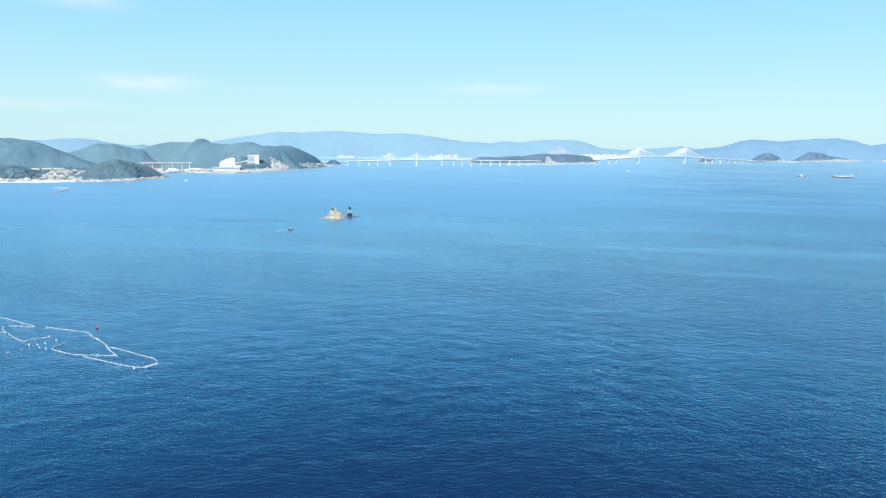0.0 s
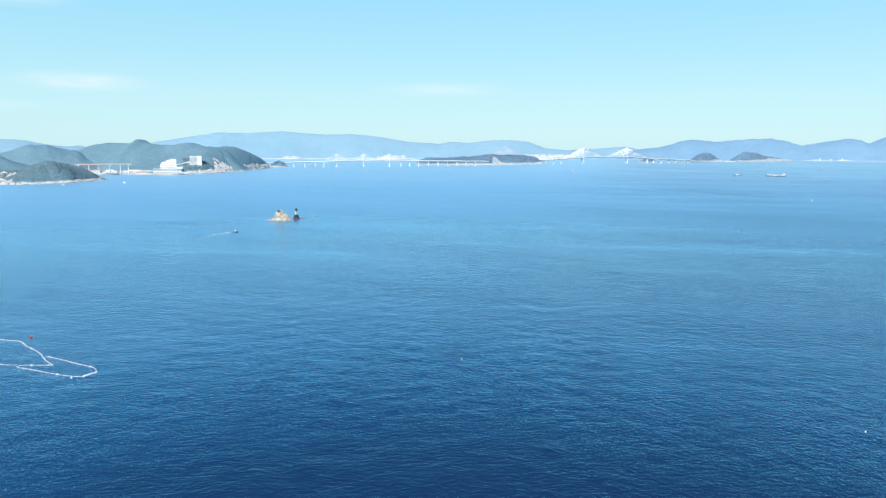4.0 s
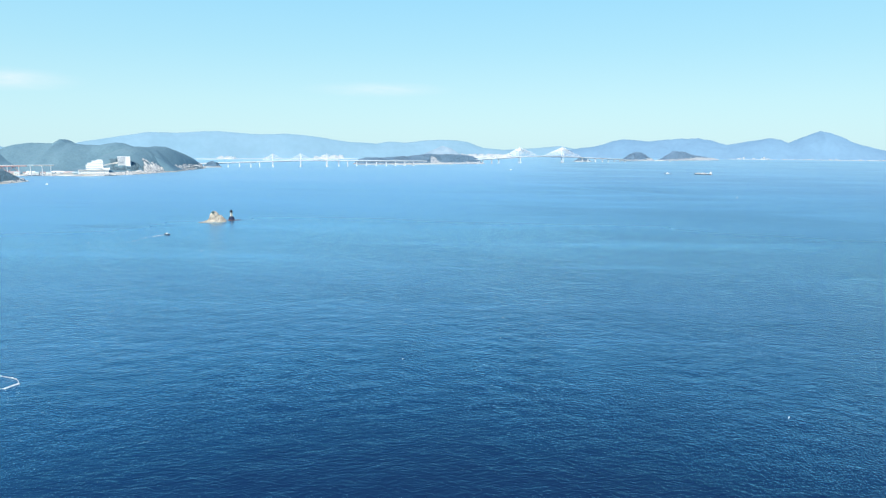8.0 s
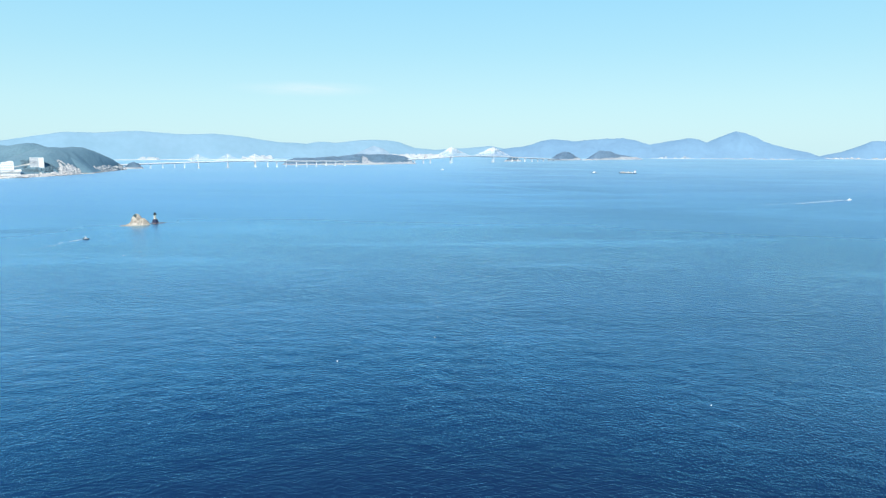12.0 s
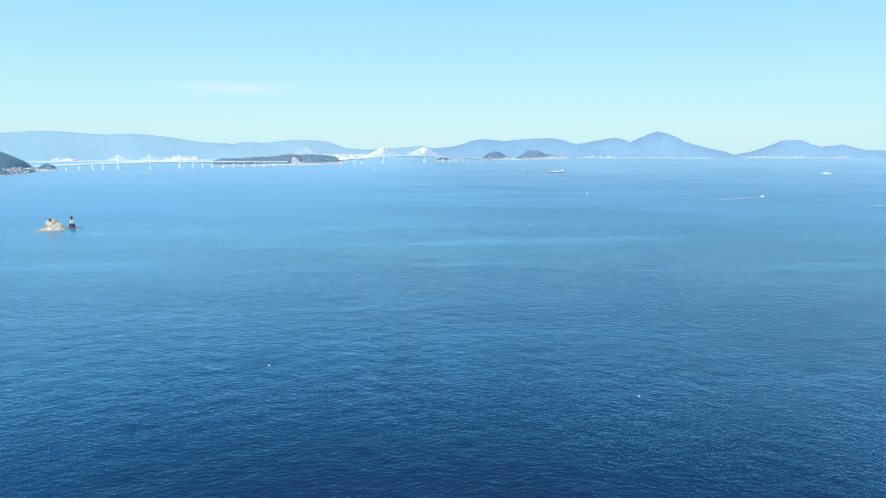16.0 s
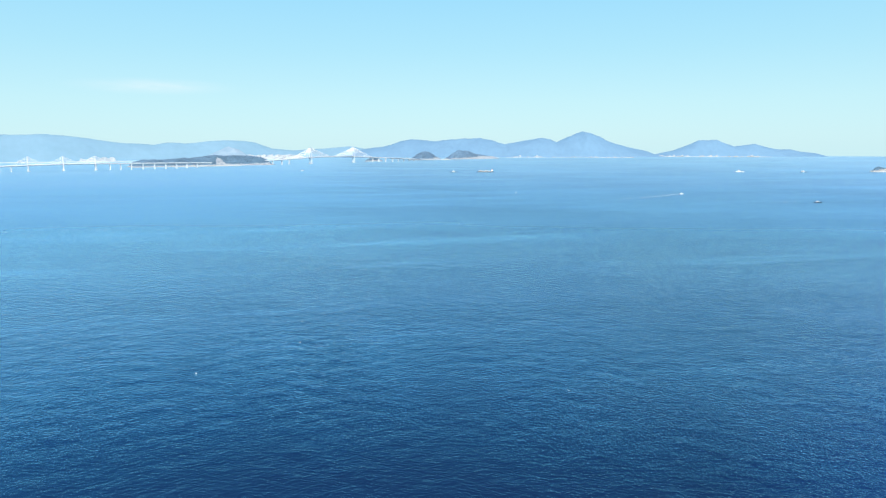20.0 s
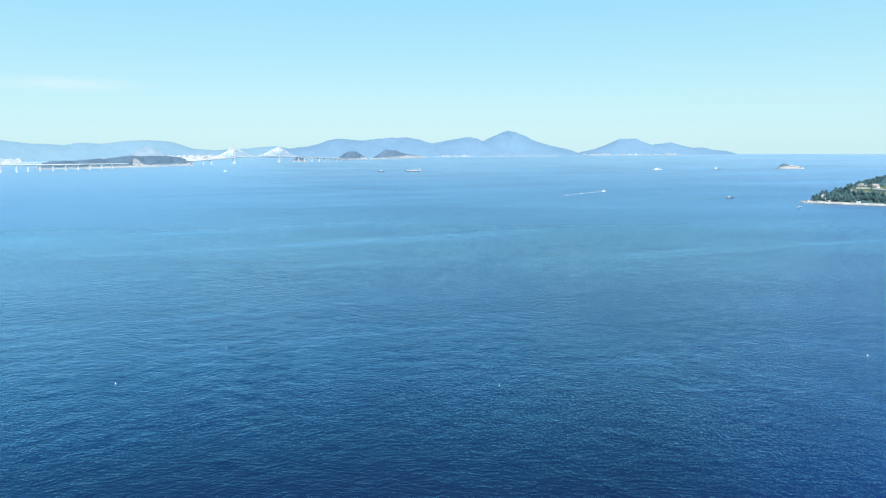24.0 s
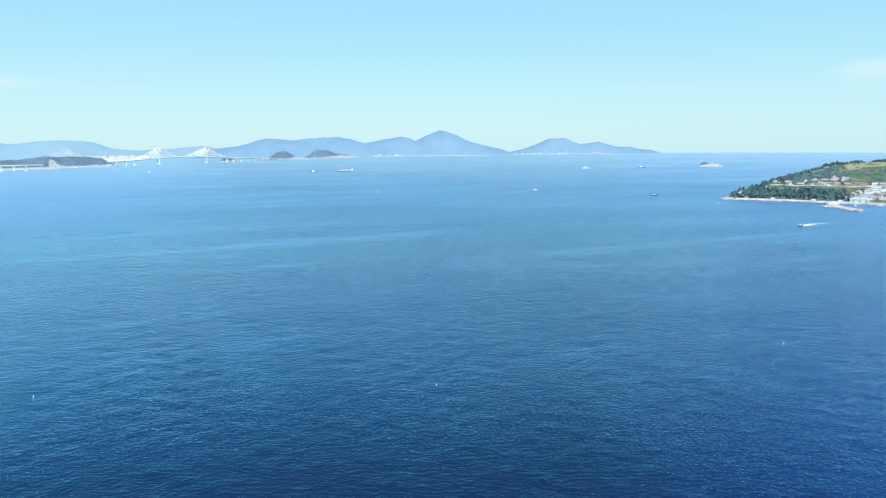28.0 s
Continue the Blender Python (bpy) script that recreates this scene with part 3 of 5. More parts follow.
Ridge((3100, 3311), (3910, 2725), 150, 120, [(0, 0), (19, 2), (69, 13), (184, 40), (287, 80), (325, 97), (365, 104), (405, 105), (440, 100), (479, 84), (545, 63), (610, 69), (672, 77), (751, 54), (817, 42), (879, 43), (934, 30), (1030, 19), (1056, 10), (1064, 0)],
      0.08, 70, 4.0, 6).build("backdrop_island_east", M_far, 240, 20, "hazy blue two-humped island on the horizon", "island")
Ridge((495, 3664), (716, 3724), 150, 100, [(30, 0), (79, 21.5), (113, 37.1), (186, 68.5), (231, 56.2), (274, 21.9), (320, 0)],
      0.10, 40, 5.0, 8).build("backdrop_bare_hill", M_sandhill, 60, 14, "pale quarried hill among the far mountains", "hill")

# ---- the near coast on the bay's far side ----
hill_west = Ridge((-1042, 1406), (-830, 1597), 150, 160, [(-240, 12), (-120, 38), (5, 54), (58, 76), (102, 82), (146, 84), (161, 83), (184, 79), (223, 70.5), (262, 56.5), (283, 48.6), (311, 34.5), (370, 14), (420, 0)], 0.12, 90, 6.0, 8)
hill_mid = Ridge((-940, 1651), (-714, 1761), 150, 160, [(-60, 0), (3, 32.7), (30, 47.2), (65, 57.5), (101, 70.8), (119, 68.4), (141, 69.6), (174, 59.7), (205, 53.7), (246, 30), (300, 0)], 0.12, 90, 7.0, 7)
head_west = Ridge((-768, 1748), (-519, 1731), 230, 150, [(-230, 0), (-177, 20.9), (-154, 37.2), (-133, 50.7), (-111, 52.5), (-60, 68.8), (-20, 74.5), (46, 75), (65, 87), (84, 75), (100, 72.5), (155, 70), (195, 76.6), (221, 69.9), (264, 57.5), (312, 32.5), (350, 0)], 0.08, 80, 8.0, 7, 1.5, ((-230, 1), (110, 1), (190, 0.55), (350, 0.12)))
head_east = Ridge((-522, 1704), (-355, 2033), 110, 150, [(-40, 0), (-26, 1), (0, 7), (45, 11), (91, 20), (119, 35), (172, 54.5), (208, 63.7), (248, 66.1), (303, 65.3), (354, 66.4), (407, 52), (473, 31.2), (517, 9.5), (530, 0)], 0.06, 60, 9.0, 8, 0.8, ((-40, 1), (150, 1), (300, 0.70), (420, 0.38), (517, 0.12)))
knoll = Ridge((-682, 1280), (-560, 1385), 90, 70, [(0, 0), (11, 2), (21, 8.6), (35, 13), (60, 29), (89, 39), (118, 34), (147, 26), (169, 15.5), (184, 6), (202, 0)], 0.15, 30, 10.0, 6, 0.8, ((0, 1), (80, 1), (140, 0.68), (195, 0.14)))
coast = Ridge((-1250, 1080), (-684, 1289), 240, 300, [(-100, 14), (0, 16), (560, 17), (640, 12), (690, 0)], 0.10, 60, 11.0, 20, 1.1)
knoll_low = Ridge((-876, 1266), (-776, 1353), 60, 60, [(-60, 8), (4, 12), (32, 21), (70, 27), (99, 24), (118, 17), (142, 6), (160, 0)], 0.2, 30, 12.0, 6)
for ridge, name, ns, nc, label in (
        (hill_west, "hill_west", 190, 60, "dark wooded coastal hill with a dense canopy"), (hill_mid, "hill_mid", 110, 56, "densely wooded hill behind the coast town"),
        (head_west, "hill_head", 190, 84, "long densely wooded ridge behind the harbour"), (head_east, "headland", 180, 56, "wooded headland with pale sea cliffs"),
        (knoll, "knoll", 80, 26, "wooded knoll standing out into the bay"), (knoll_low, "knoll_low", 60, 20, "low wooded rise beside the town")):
    ridge.build(name, M_hazed_head if name == "headland" else M_hazed_hill, ns, nc, label, canopy=1.0)
coast.build("ground_coast", M_plain, 120, 30, "sandy coastal plain with a beach", "ground")
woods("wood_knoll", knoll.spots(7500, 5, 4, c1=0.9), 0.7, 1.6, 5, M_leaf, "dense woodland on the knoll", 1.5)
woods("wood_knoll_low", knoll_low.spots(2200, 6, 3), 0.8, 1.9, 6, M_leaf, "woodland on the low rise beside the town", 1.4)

# ---- islands under the bridges ----
isle = Ridge((106, 2574), (575, 2666), 60, 60, [(0, 0), (10, 4), (14, 16), (54, 26), (114, 23), (166, 28), (228, 30), (303, 38), (343, 36), (405, 36), (453, 34), (484, 29), (502, 20), (514, 7), (522, 0)], 0.18, 40, 13.0, 8, 0.9)
isle.build("island_middle", M_hazed_isle, 170, 30, "long low wooded island with pale rock at the waterline", "island", "", 0.8)
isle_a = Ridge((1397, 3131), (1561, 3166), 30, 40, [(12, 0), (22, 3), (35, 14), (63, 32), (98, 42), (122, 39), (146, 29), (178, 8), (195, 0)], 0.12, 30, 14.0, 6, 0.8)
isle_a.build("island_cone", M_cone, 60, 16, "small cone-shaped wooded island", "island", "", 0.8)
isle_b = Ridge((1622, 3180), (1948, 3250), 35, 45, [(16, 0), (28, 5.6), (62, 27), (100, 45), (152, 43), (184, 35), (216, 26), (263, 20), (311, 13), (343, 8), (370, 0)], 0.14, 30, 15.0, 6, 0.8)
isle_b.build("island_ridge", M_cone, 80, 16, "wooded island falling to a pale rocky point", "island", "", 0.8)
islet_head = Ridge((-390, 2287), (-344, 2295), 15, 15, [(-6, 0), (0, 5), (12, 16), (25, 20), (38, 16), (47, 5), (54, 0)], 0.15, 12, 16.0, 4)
islet_head.build("islet_headland", M_hazed_isle, 40, 12, "small wooded islet off the headland under the bridge", "islet", "")
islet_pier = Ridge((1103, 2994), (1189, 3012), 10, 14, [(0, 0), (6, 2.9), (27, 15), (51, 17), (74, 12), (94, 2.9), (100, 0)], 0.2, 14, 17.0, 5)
islet_pier.build("islet_pier", M_hazed_isle, 40, 10, "small rocky islet beneath the bridge approach", "islet", "")
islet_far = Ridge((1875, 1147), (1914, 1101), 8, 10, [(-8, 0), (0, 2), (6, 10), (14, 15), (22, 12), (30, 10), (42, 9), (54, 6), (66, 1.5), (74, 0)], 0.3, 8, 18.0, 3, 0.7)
islet_far.build("islet_offshore", M_hazed_isle, 50, 14, "pale rocky islet with a dark wooded crown", "islet", "")
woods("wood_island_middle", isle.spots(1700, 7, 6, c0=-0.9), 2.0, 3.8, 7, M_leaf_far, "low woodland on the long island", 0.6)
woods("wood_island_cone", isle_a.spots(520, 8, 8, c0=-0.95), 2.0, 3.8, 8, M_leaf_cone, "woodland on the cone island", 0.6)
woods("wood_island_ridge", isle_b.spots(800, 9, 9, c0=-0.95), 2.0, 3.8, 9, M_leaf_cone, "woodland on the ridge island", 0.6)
woods("wood_islet_pier", islet_pier.spots(60, 12, 3, c0=-0.9), 1.8, 3.0, 12, M_leaf_far, "low scrub on the islet beneath the bridge", 0.7)
woods("wood_islet_headland", islet_head.spots(70, 13, 3, c0=-0.9), 1.8, 3.0, 13, M_leaf_far, "low wood on the islet off the headland", 0.7)
islet_far.rock_face("rock_islet_offshore", [(-4, 2), (10, 3), (20, 5), (30, 10), (42, 11), (52, 8), (68, 3)], 2.0, "pale broken rock round the offshore islet", 0.8)
woods("wood_islet_offshore", islet_far.spots(40, 10, 7, s1=0.48), 1.0, 1.9, 10, M_leaf, "scrub on the offshore islet")


# ---- bridges ----
def bezier_line(points, step):
    """Points along a smooth line through the given ones."""
    pts, out = [Vector(p) for p in points], []
    for i in range(len(pts) - 1):
        a, b = pts[i], pts[i + 1]
        ta = (pts[i + 1] - pts[max(0, i - 1)]) * (0.5 if i else 1.0)
        tb = (pts[min(len(pts) - 1, i + 2)] - pts[i]) * (0.5 if i + 2 < len(pts) else 1.0)
        n = max(2, int((b - a).length / step))
        for k in range(n):
            t = k / n
            out.append(a * (2 * t**3 - 3 * t**2 + 1) + ta * (t**3 - 2 * t**2 + t) + b * (-2 * t**3 + 3 * t**2) + tb * (t**3 - t**2))
    return out + [pts[-1]]


def along(line, x):
    """The place on a line, and its heading, where it reaches the plan's x."""
    for a, b in zip(line, line[1:]):
        if a.x <= x <= b.x:
            return a.lerp(b, (x - a.x) / (b.x - a.x)), (b - a).normalized()
    return line[-1], (line[-1] - line[-2]).normalized()


def swept(line, outline):
    """A bmesh: an outline (across, up) drawn along a line."""
    bm, rings = bmesh.new(), []
    for i, p in enumerate(line):
        d = line[min(i + 1, len(line) - 1)] - line[max(i - 1, 0)]
        side = Vector((d.y, -d.x, 0)).normalized()
        rings.append([bm.verts.new(p + side * a + Vector((0, 0, u))) for a, u in outline])
    k = len(outline)
    for a, b in zip(rings, rings[1:]):
        for i in range(k):
            bm.faces.new((a[i], a[(i + 1) % k], b[(i + 1) % k], b[i]))
    bm.faces.new(rings[0][::-1])
    bm.faces.new(rings[-1])
    bmesh.ops.recalc_face_normals(bm, faces=bm.faces)
    return bm


def turned(bm, p, heading):
    """Moves a bmesh built along +x to stand at p and face along a heading."""
    bm.transform(Matrix.Translation((p.x, p.y, 0)) @ Matrix.Rotation(math.atan2(heading.y, heading.x), 4, "Z"))
    return bm


def cable_bridge(label, deck, pylons, top, reach, stays, piers, sheath):
    line = bezier_line(deck, 14)
    bridge = thing("cable_stayed_bridge", label, "bridge")
    part("deck", swept(line, [(-6, -0.2), (-6, 0.9), (6, 0.9), (6, -0.2), (3, -2.2), (-3, -2.2)]), M_bridge, bridge)
    for side in (-1, 1):
        part("parapet", swept([p + Vector((0, 0, 0.9)) for p in line], [(side * 5.6, 0), (side * 5.6, 1.2), (side * 5.9, 1.2), (side * 5.9, 0)]), M_bridge, bridge)
    for x in pylons:
        p, d = along(line, x)
        bm = bmesh.new()
        for side in (-1, 1):
            rod(bm, (0, side * 4.5, -4), (0, side * 7.4, p.z), 1.9, 1.6, 8)
            rod(bm, (0, side * 7.4, p.z), (0, side * 1.1, top - 9), 1.5, 1.1, 8)
        rod(bm, (0, 0, top - 13), (0, 0, top), 1.7, 1.0, 8)
        box(bm, -1.6, 1.6, -7.2, 7.2, p.z - 4.2, p.z - 2.4)
        pylon = part("pylon", turned(bm, p, d), M_bridge, bridge, "white concrete A-shaped pylon")
        part("pile_cap", turned(boxed(-4, 4, -8, 8, -2, 1.6, bevel=0.5), p, d), M_concrete, bridge)
        crown = Vector((p.x, p.y, top))
        for way in (-1, 1):
            for k in range(stays):
                f = (k + 1.2) / (stays + 0.2)
                q, _ = along(line, x + way * reach * f * d.x)
                part("stay_cable", rodded(crown - Vector((0, 0, 13 * (1 - f))), q + Vector((0, 0, 0.8)), sheath, sides=4), M_cable, bridge)
    for x in piers:
        p, d = along(line, x)
        bm = boxed(-1.15, 1.15, -3.0, 3.0, -3, p.z - 2.1, bevel=0.3)
        box(bm, -1.4, 1.4, -4.8, 4.8, p.z - 3.6, p.z - 2.15)
        box(bm, -2.4, 2.4, -4.0, 4.0, -2, 1.2)
        part("pier", turned(bm, p, d), M_bridge, bridge)
    return bridge


cable_bridge("white cable-stayed road bridge with three pylons", [(-430, 2300, 10), (-350, 2316, 13.4), (-276, 2328, 15.4), (-182, 2341, 17.9), (-92, 2352, 20.1), (-6, 2366, 20.3), (63, 2384, 19.3), (148, 2401, 18), (228, 2424, 17.2), (350, 2480, 15.1)],
             (-182, -92, -6), 43.8, 44, 10, (-384, -356, -322, -287, -252, -224, 34, 64, 95, 129, 164, 198, 232, 266, 300), 0.24)
cable_bridge("white cable-stayed road bridge with two tall pylons", [(540, 2691, 14.4), (608, 2702, 16.7), (683, 2726, 19.9), (782, 2771, 25.1), (886, 2814, 27.2), (994, 2851, 26.4), (1091, 2880, 20.8), (1201, 2912, 15.8), (1335, 2974, 9.3), (1400, 3040, 6.0)],
             (782, 994), 65.5, 106, 18, (575, 610, 649, 681, 1094, 1125, 1162, 1201, 1235, 1269, 1303, 1335), 0.40)


def polar(bearing, far, z=0.0):
    return far * math.sin(radians(bearing)), far * math.cos(radians(bearing)), z


# ---- far waterfronts ----
def gable(bm, w, d, z0, z1, over=0.4):
    """A solid gabled roof over a w by d plan, its ridge along x."""
    x, y = w / 2 + over, d / 2 + over
    a = [bm.verts.new(p) for p in ((-x, -y, z0), (x, -y, z0), (x, y, z0), (-x, y, z0), (-x, 0, z1), (x, 0, z1))]
    for f in ((0, 3, 2, 1), (0, 1, 5, 4), (2, 3, 4, 5), (1, 2, 5), (3, 0, 4)):
        bm.faces.new([a[i] for i in f])
    return bm


def apartment_block(w, d, h, label, group, wall=M_white):
    """A slab of flats with a window band on every storey."""
    ob = thing("apartment_block", label, "building", group=group)
    part("wall", boxed(-w / 2, w / 2, -d / 2, d / 2, -1, h, bevel=0.15), wall, ob)
    part("parapet", boxed(-w / 2 - 0.2, w / 2 + 0.2, -d / 2 - 0.2, d / 2 + 0.2, h, h + 0.8), wall, ob)
    for k in range(int(h / 3.2)):
        part("window_band", boxed(-w / 2 + 0.8, w / 2 - 0.8, -d / 2 - 0.06, -d / 2 + 0.1, 1.2 + 3.2 * k, 2.7 + 3.2 * k), M_pale_glass, ob)
    return ob


rng = random.Random(21)
FAR_GROUP = "white buildings on the far waterfronts"
blocks = [apartment_block(w, 11, h, "small white block of flats on the far shore", FAR_GROUP, M_hotel) for w, h in ((9, 5), (15, 7), (8, 10), (20, 4))]


tall = [apartment_block(w, 11, h, "tall white block of flats in a far city", "white towers of the far city", M_hotel) for w, h in ((11, 11), (18, 13), (9, 16), (26, 9))]


def waterfront(name, b0, b1, far, depth, height, count, label, kinds=blocks):
    """A low strip of built-up shore between two bearings."""
    a, b = polar(b0, far)[:2], polar(b1, far)[:2]
    length = math.hypot(b[0] - a[0], b[1] - a[1])
    strip = Ridge(a, b, depth, depth, [(-10, 0), (10, height), (length - 10, height), (length + 10, 0)], 0.05, 40, b0)
    strip.build(name, M_hotel, 40, 8, label, "shore")
    for _ in range(count):
        x, y, z = strip.at(length * rng.random(), rng.uniform(-0.8, 0.3) * depth)
        copy_thing(rng.choice(kinds), pose(x, y, max(0.5, z), 0, 0, -(b0 + b1) / 2 + rng.uniform(-20, 20)))


waterfront("shore_port", -10.4, 2.4, 3560, 14, 3.0, 4, "long low harbour mole across the bay")
waterfront("shore_town_west", -8.6, -7.2, 3600, 30, 5.0, 12, "far harbour town at the foot of the mountains")
waterfront("shore_town_north", -1.3, 1.3, 3620, 40, 6.0, 26, "far white town at the foot of the mountains", tall[:2] + blocks)
waterfront("shore_city", 10.2, 15.0, 3820, 60, 9.0, 60, "far white city across the strait", tall)
waterfront("shore_village_east", 31.8, 35.2, 4120, 10, 2.2, 6, "pale village shore under the island mountains")
waterfront("shore_village_peak", 35.5, 42.0, 4150, 8, 2.0, 0, "pale rocky shore under the pointed peak")
waterfront("shore_island_far", 43.5, 52.0, 4500, 8, 2.0, 0, "pale rocky shore of the two-humped island")
for i, ob in enumerate(blocks + tall):
    x, y, _ = polar(10.9 + 0.5 * i, 3835)
    ob.matrix_basis = pose(x, y, 6, 0, 0, -13)


# ---- hotels and harbour on the near coast ----
def seafront_hotel():
    ob = thing("seafront_hotel", "large white terraced seafront hotel on the quay", "hotel", (-546, 1737, 0), 17.6)
    part("podium", boxed(-33, 31, -6, 22, -2, 12, bevel=0.3), M_white, ob)
    part("terrace", boxed(-33.5, 31.5, -8, 22, 12.004, 13.2, bevel=0.2), M_concrete, ob)
    part("side_wing", boxed(12, 34, -4, 18, 13.2, 17.5, bevel=0.3), M_white, ob)
    steps = ((-17, 20, 13.2, 19), (-17, 20, 19, 24.5), (-14, 20, 24.5, 29.5), (-4, 20, 29.5, 34), (6, 19, 34, 36.5))
    for i, (x0, x1, z0, z1) in enumerate(steps):
        floor = part("storey", boxed(x0, x1, -4 + 1.4 * i, 18, z0 + 0.004, z1, bevel=0.25), M_white, ob)
        for k in range(int((x1 - x0) / 4.2)):
            x = x0 + 1.2 + 4.2 * k
            part("window", boxed(x, x + 2.6, -4.08 + 1.4 * i, -3.9 + 1.4 * i, z0 + 1.4, z1 - 1.4), M_pale_glass, floor)
    for k in range(11):
        part("podium_window", boxed(-31 + 5.6 * k, -27 + 5.6 * k, -6.08, -5.9, 2.5, 5.2), M_pale_glass, ob)
        part("upper_window", boxed(-31 + 5.6 * k, -27 + 5.6 * k, -6.08, -5.9, 7.4, 9.8), M_pale_glass, ob)


def hill_hotel():
    ob = thing("hill_hotel", "pale grey slab hotel among trees on the headland", "hotel", (-505, 1832, 0), 15.4)
    part("wall", boxed(-14, 14, -6, 8, 14, 41.2, bevel=0.3), M_hotel, ob)
    part("roof_parapet", boxed(-14.4, 14.4, -6.4, 8.4, 41.2, 42.6, bevel=0.2), M_white, ob)
    # added white block paints the slab's sunlit right end beside its greyer front
    part("lit_end_block", boxed(4, 15, -7.4, 2, 14, 42.2, bevel=0.3), M_white, ob)
    for f in range(5):
        for k in range(6):
            x = -13.2 + 2.85 * k
            balcony = part("balcony", boxed(x, x + 2.5, -7.0, -5.9, 26 + 3 * f, 26.9 + 3 * f), M_white, ob)
            part("window", boxed(x + 0.3, x + 2.4, -6.07, -5.92, 27.1 + 3 * f, 28.5 + 3 * f), M_pale_glass, balcony)



seafront_hotel()
hill_hotel()


def house(w, d, h, wall, roof, label, group, flat=False):
    ob = thing("house", label, "house", group=group)
    part("wall", boxed(-w / 2, w / 2, -d / 2, d / 2, -2.5, h), wall, ob)
    if flat:
        part("roof", boxed(-w / 2 - 0.3, w / 2 + 0.3, -d / 2 - 0.3, d / 2 + 0.3, h, h + 0.5, bevel=0.08), roof, ob)
        part("roof_room", boxed(-w / 4, w / 6, -d / 4, d / 4, h + 0.5, h + 2.4), wall, ob)
    else:
        part("roof", gable(bmesh.new(), w, d, h, h + d * 0.32, 0.6), roof, ob)
    part("door", boxed(-0.5, 0.5, -d / 2 - 0.07, -d / 2 + 0.1, 0, 2.1), M_bark, ob)
    for x in (-w * 0.32, w * 0.3):
        part("window", boxed(x - 0.8, x + 0.8, -d / 2 - 0.07, -d / 2 + 0.1, 1.0, 2.2), M_glass, ob)
    if h > 4.5:
        for x in (-w * 0.3, 0, w * 0.3):
            part("window", boxed(x - 0.8, x + 0.8, -d / 2 - 0.07, -d / 2 + 0.1, 3.7, 4.9), M_glass, ob)
    return ob


TOWN = "houses of the coast town"
town = [house(5.2, 4.2, 2.0, M_plaster, M_grey, "white town house with a grey tile roof", TOWN),
        house(8.5, 4.4, 1.9, M_plaster, M_white, "low white town house with a white flat roof", TOWN, True),
        house(10.5, 4.6, 1.9, M_cream, M_white, "cream town house with a white flat roof", TOWN, True),
        house(5, 4.2, 2.0, M_plaster, M_pale_blue, "small cream town house with a blue roof", TOWN)]
rng = random.Random(5)
placed = []
for k in range(230):
    s, c = rng.uniform(535, 640) if k % 4 else rng.uniform(330, 535), -rng.betavariate(2.0, 1.1) * 190 - 20
    c = 13.0 * round(c / 13.0) + rng.uniform(-1.5, 1.5) if s > 535 else rng.uniform(-226, -200)
    if any(abs(s - p) < 10 and abs(c - q) < 7 for p, q in placed):
        continue
    placed.append((s, c))
    x, y, z = coast.at(s, c)
    m = pose(x, y, z + 0.1, 0, 0, 28 + rng.uniform(-14, 14))
    first = next((t for t in town if t.matrix_basis.translation.length < 1), None)
    if first:
        first.matrix_basis = m
    else:
        copy_thing(rng.choice(town + town[1:3]), m)


def greenhouse(x, y, z, turn, length):
    """A long tunnel of white film over hoops, closed at both ends."""
    ob = thing("greenhouse", "long white film greenhouse tunnel on the valley floor", "greenhouse", (x, y, z), turn, "greenhouses behind the coast town")
    bm = bmesh.new()
    rings = [[bm.verts.new((u, 2.6 * math.cos(a), 2.4 * math.sin(a))) for a in np.linspace(0, math.pi, 9)] for u in np.linspace(-length / 2, length / 2, 5)]
    for low, high in zip(rings, rings[1:]):
        for i in range(8):
            bm.faces.new((low[i], high[i], high[i + 1], low[i + 1]))
    part("cover", bm, M_plaster, ob)
    for u in (-length / 2, length / 2):
        part("end_wall", boxed(u - 0.1, u + 0.1, -2.4, 2.4, -0.8, 1.2), M_plaster, ob)
    for u in np.linspace(-length / 2, length / 2, 5):
        part("hoop", swept(bezier_line([(u, 2.7 * math.cos(a), 2.5 * math.sin(a)) for a in np.linspace(0, math.pi, 7)], 2.0), [(-0.05, -0.05), (-0.05, 0.05), (0.05, 0.05), (0.05, -0.05)]), M_concrete, ob)


for x, y in ((-868, 1461), (-848, 1473), (-829, 1484), (-861, 1449), (-841, 1461)):
    greenhouse(x, y, 16.4, 30, 19)
spots = [p for p in coast.spots(420, 31, 3, c0=-0.75, c1=0.9, s0=0.45, s1=0.95) if abs((p[0] + 849) * -0.5 + (p[1] - 1467) * 0.866) > 26]
woods("wood_town", spots, 1.8, 3.6, 31, M_leaf, "garden trees and groves among the town houses")
woods("wood_grove", coast.spots(230, 33, 2, c0=-0.80, c1=-0.25, s0=0.66, s1=0.775), 2.6, 4.6, 33, M_leaf, "dense grove behind the beach")
woods("wood_beach_back", coast.spots(260, 32, 2, c0=-0.95, c1=-0.6, s0=0.2, s1=0.72), 1.6, 3.2, 32, M_leaf, "pine belt behind the beach")


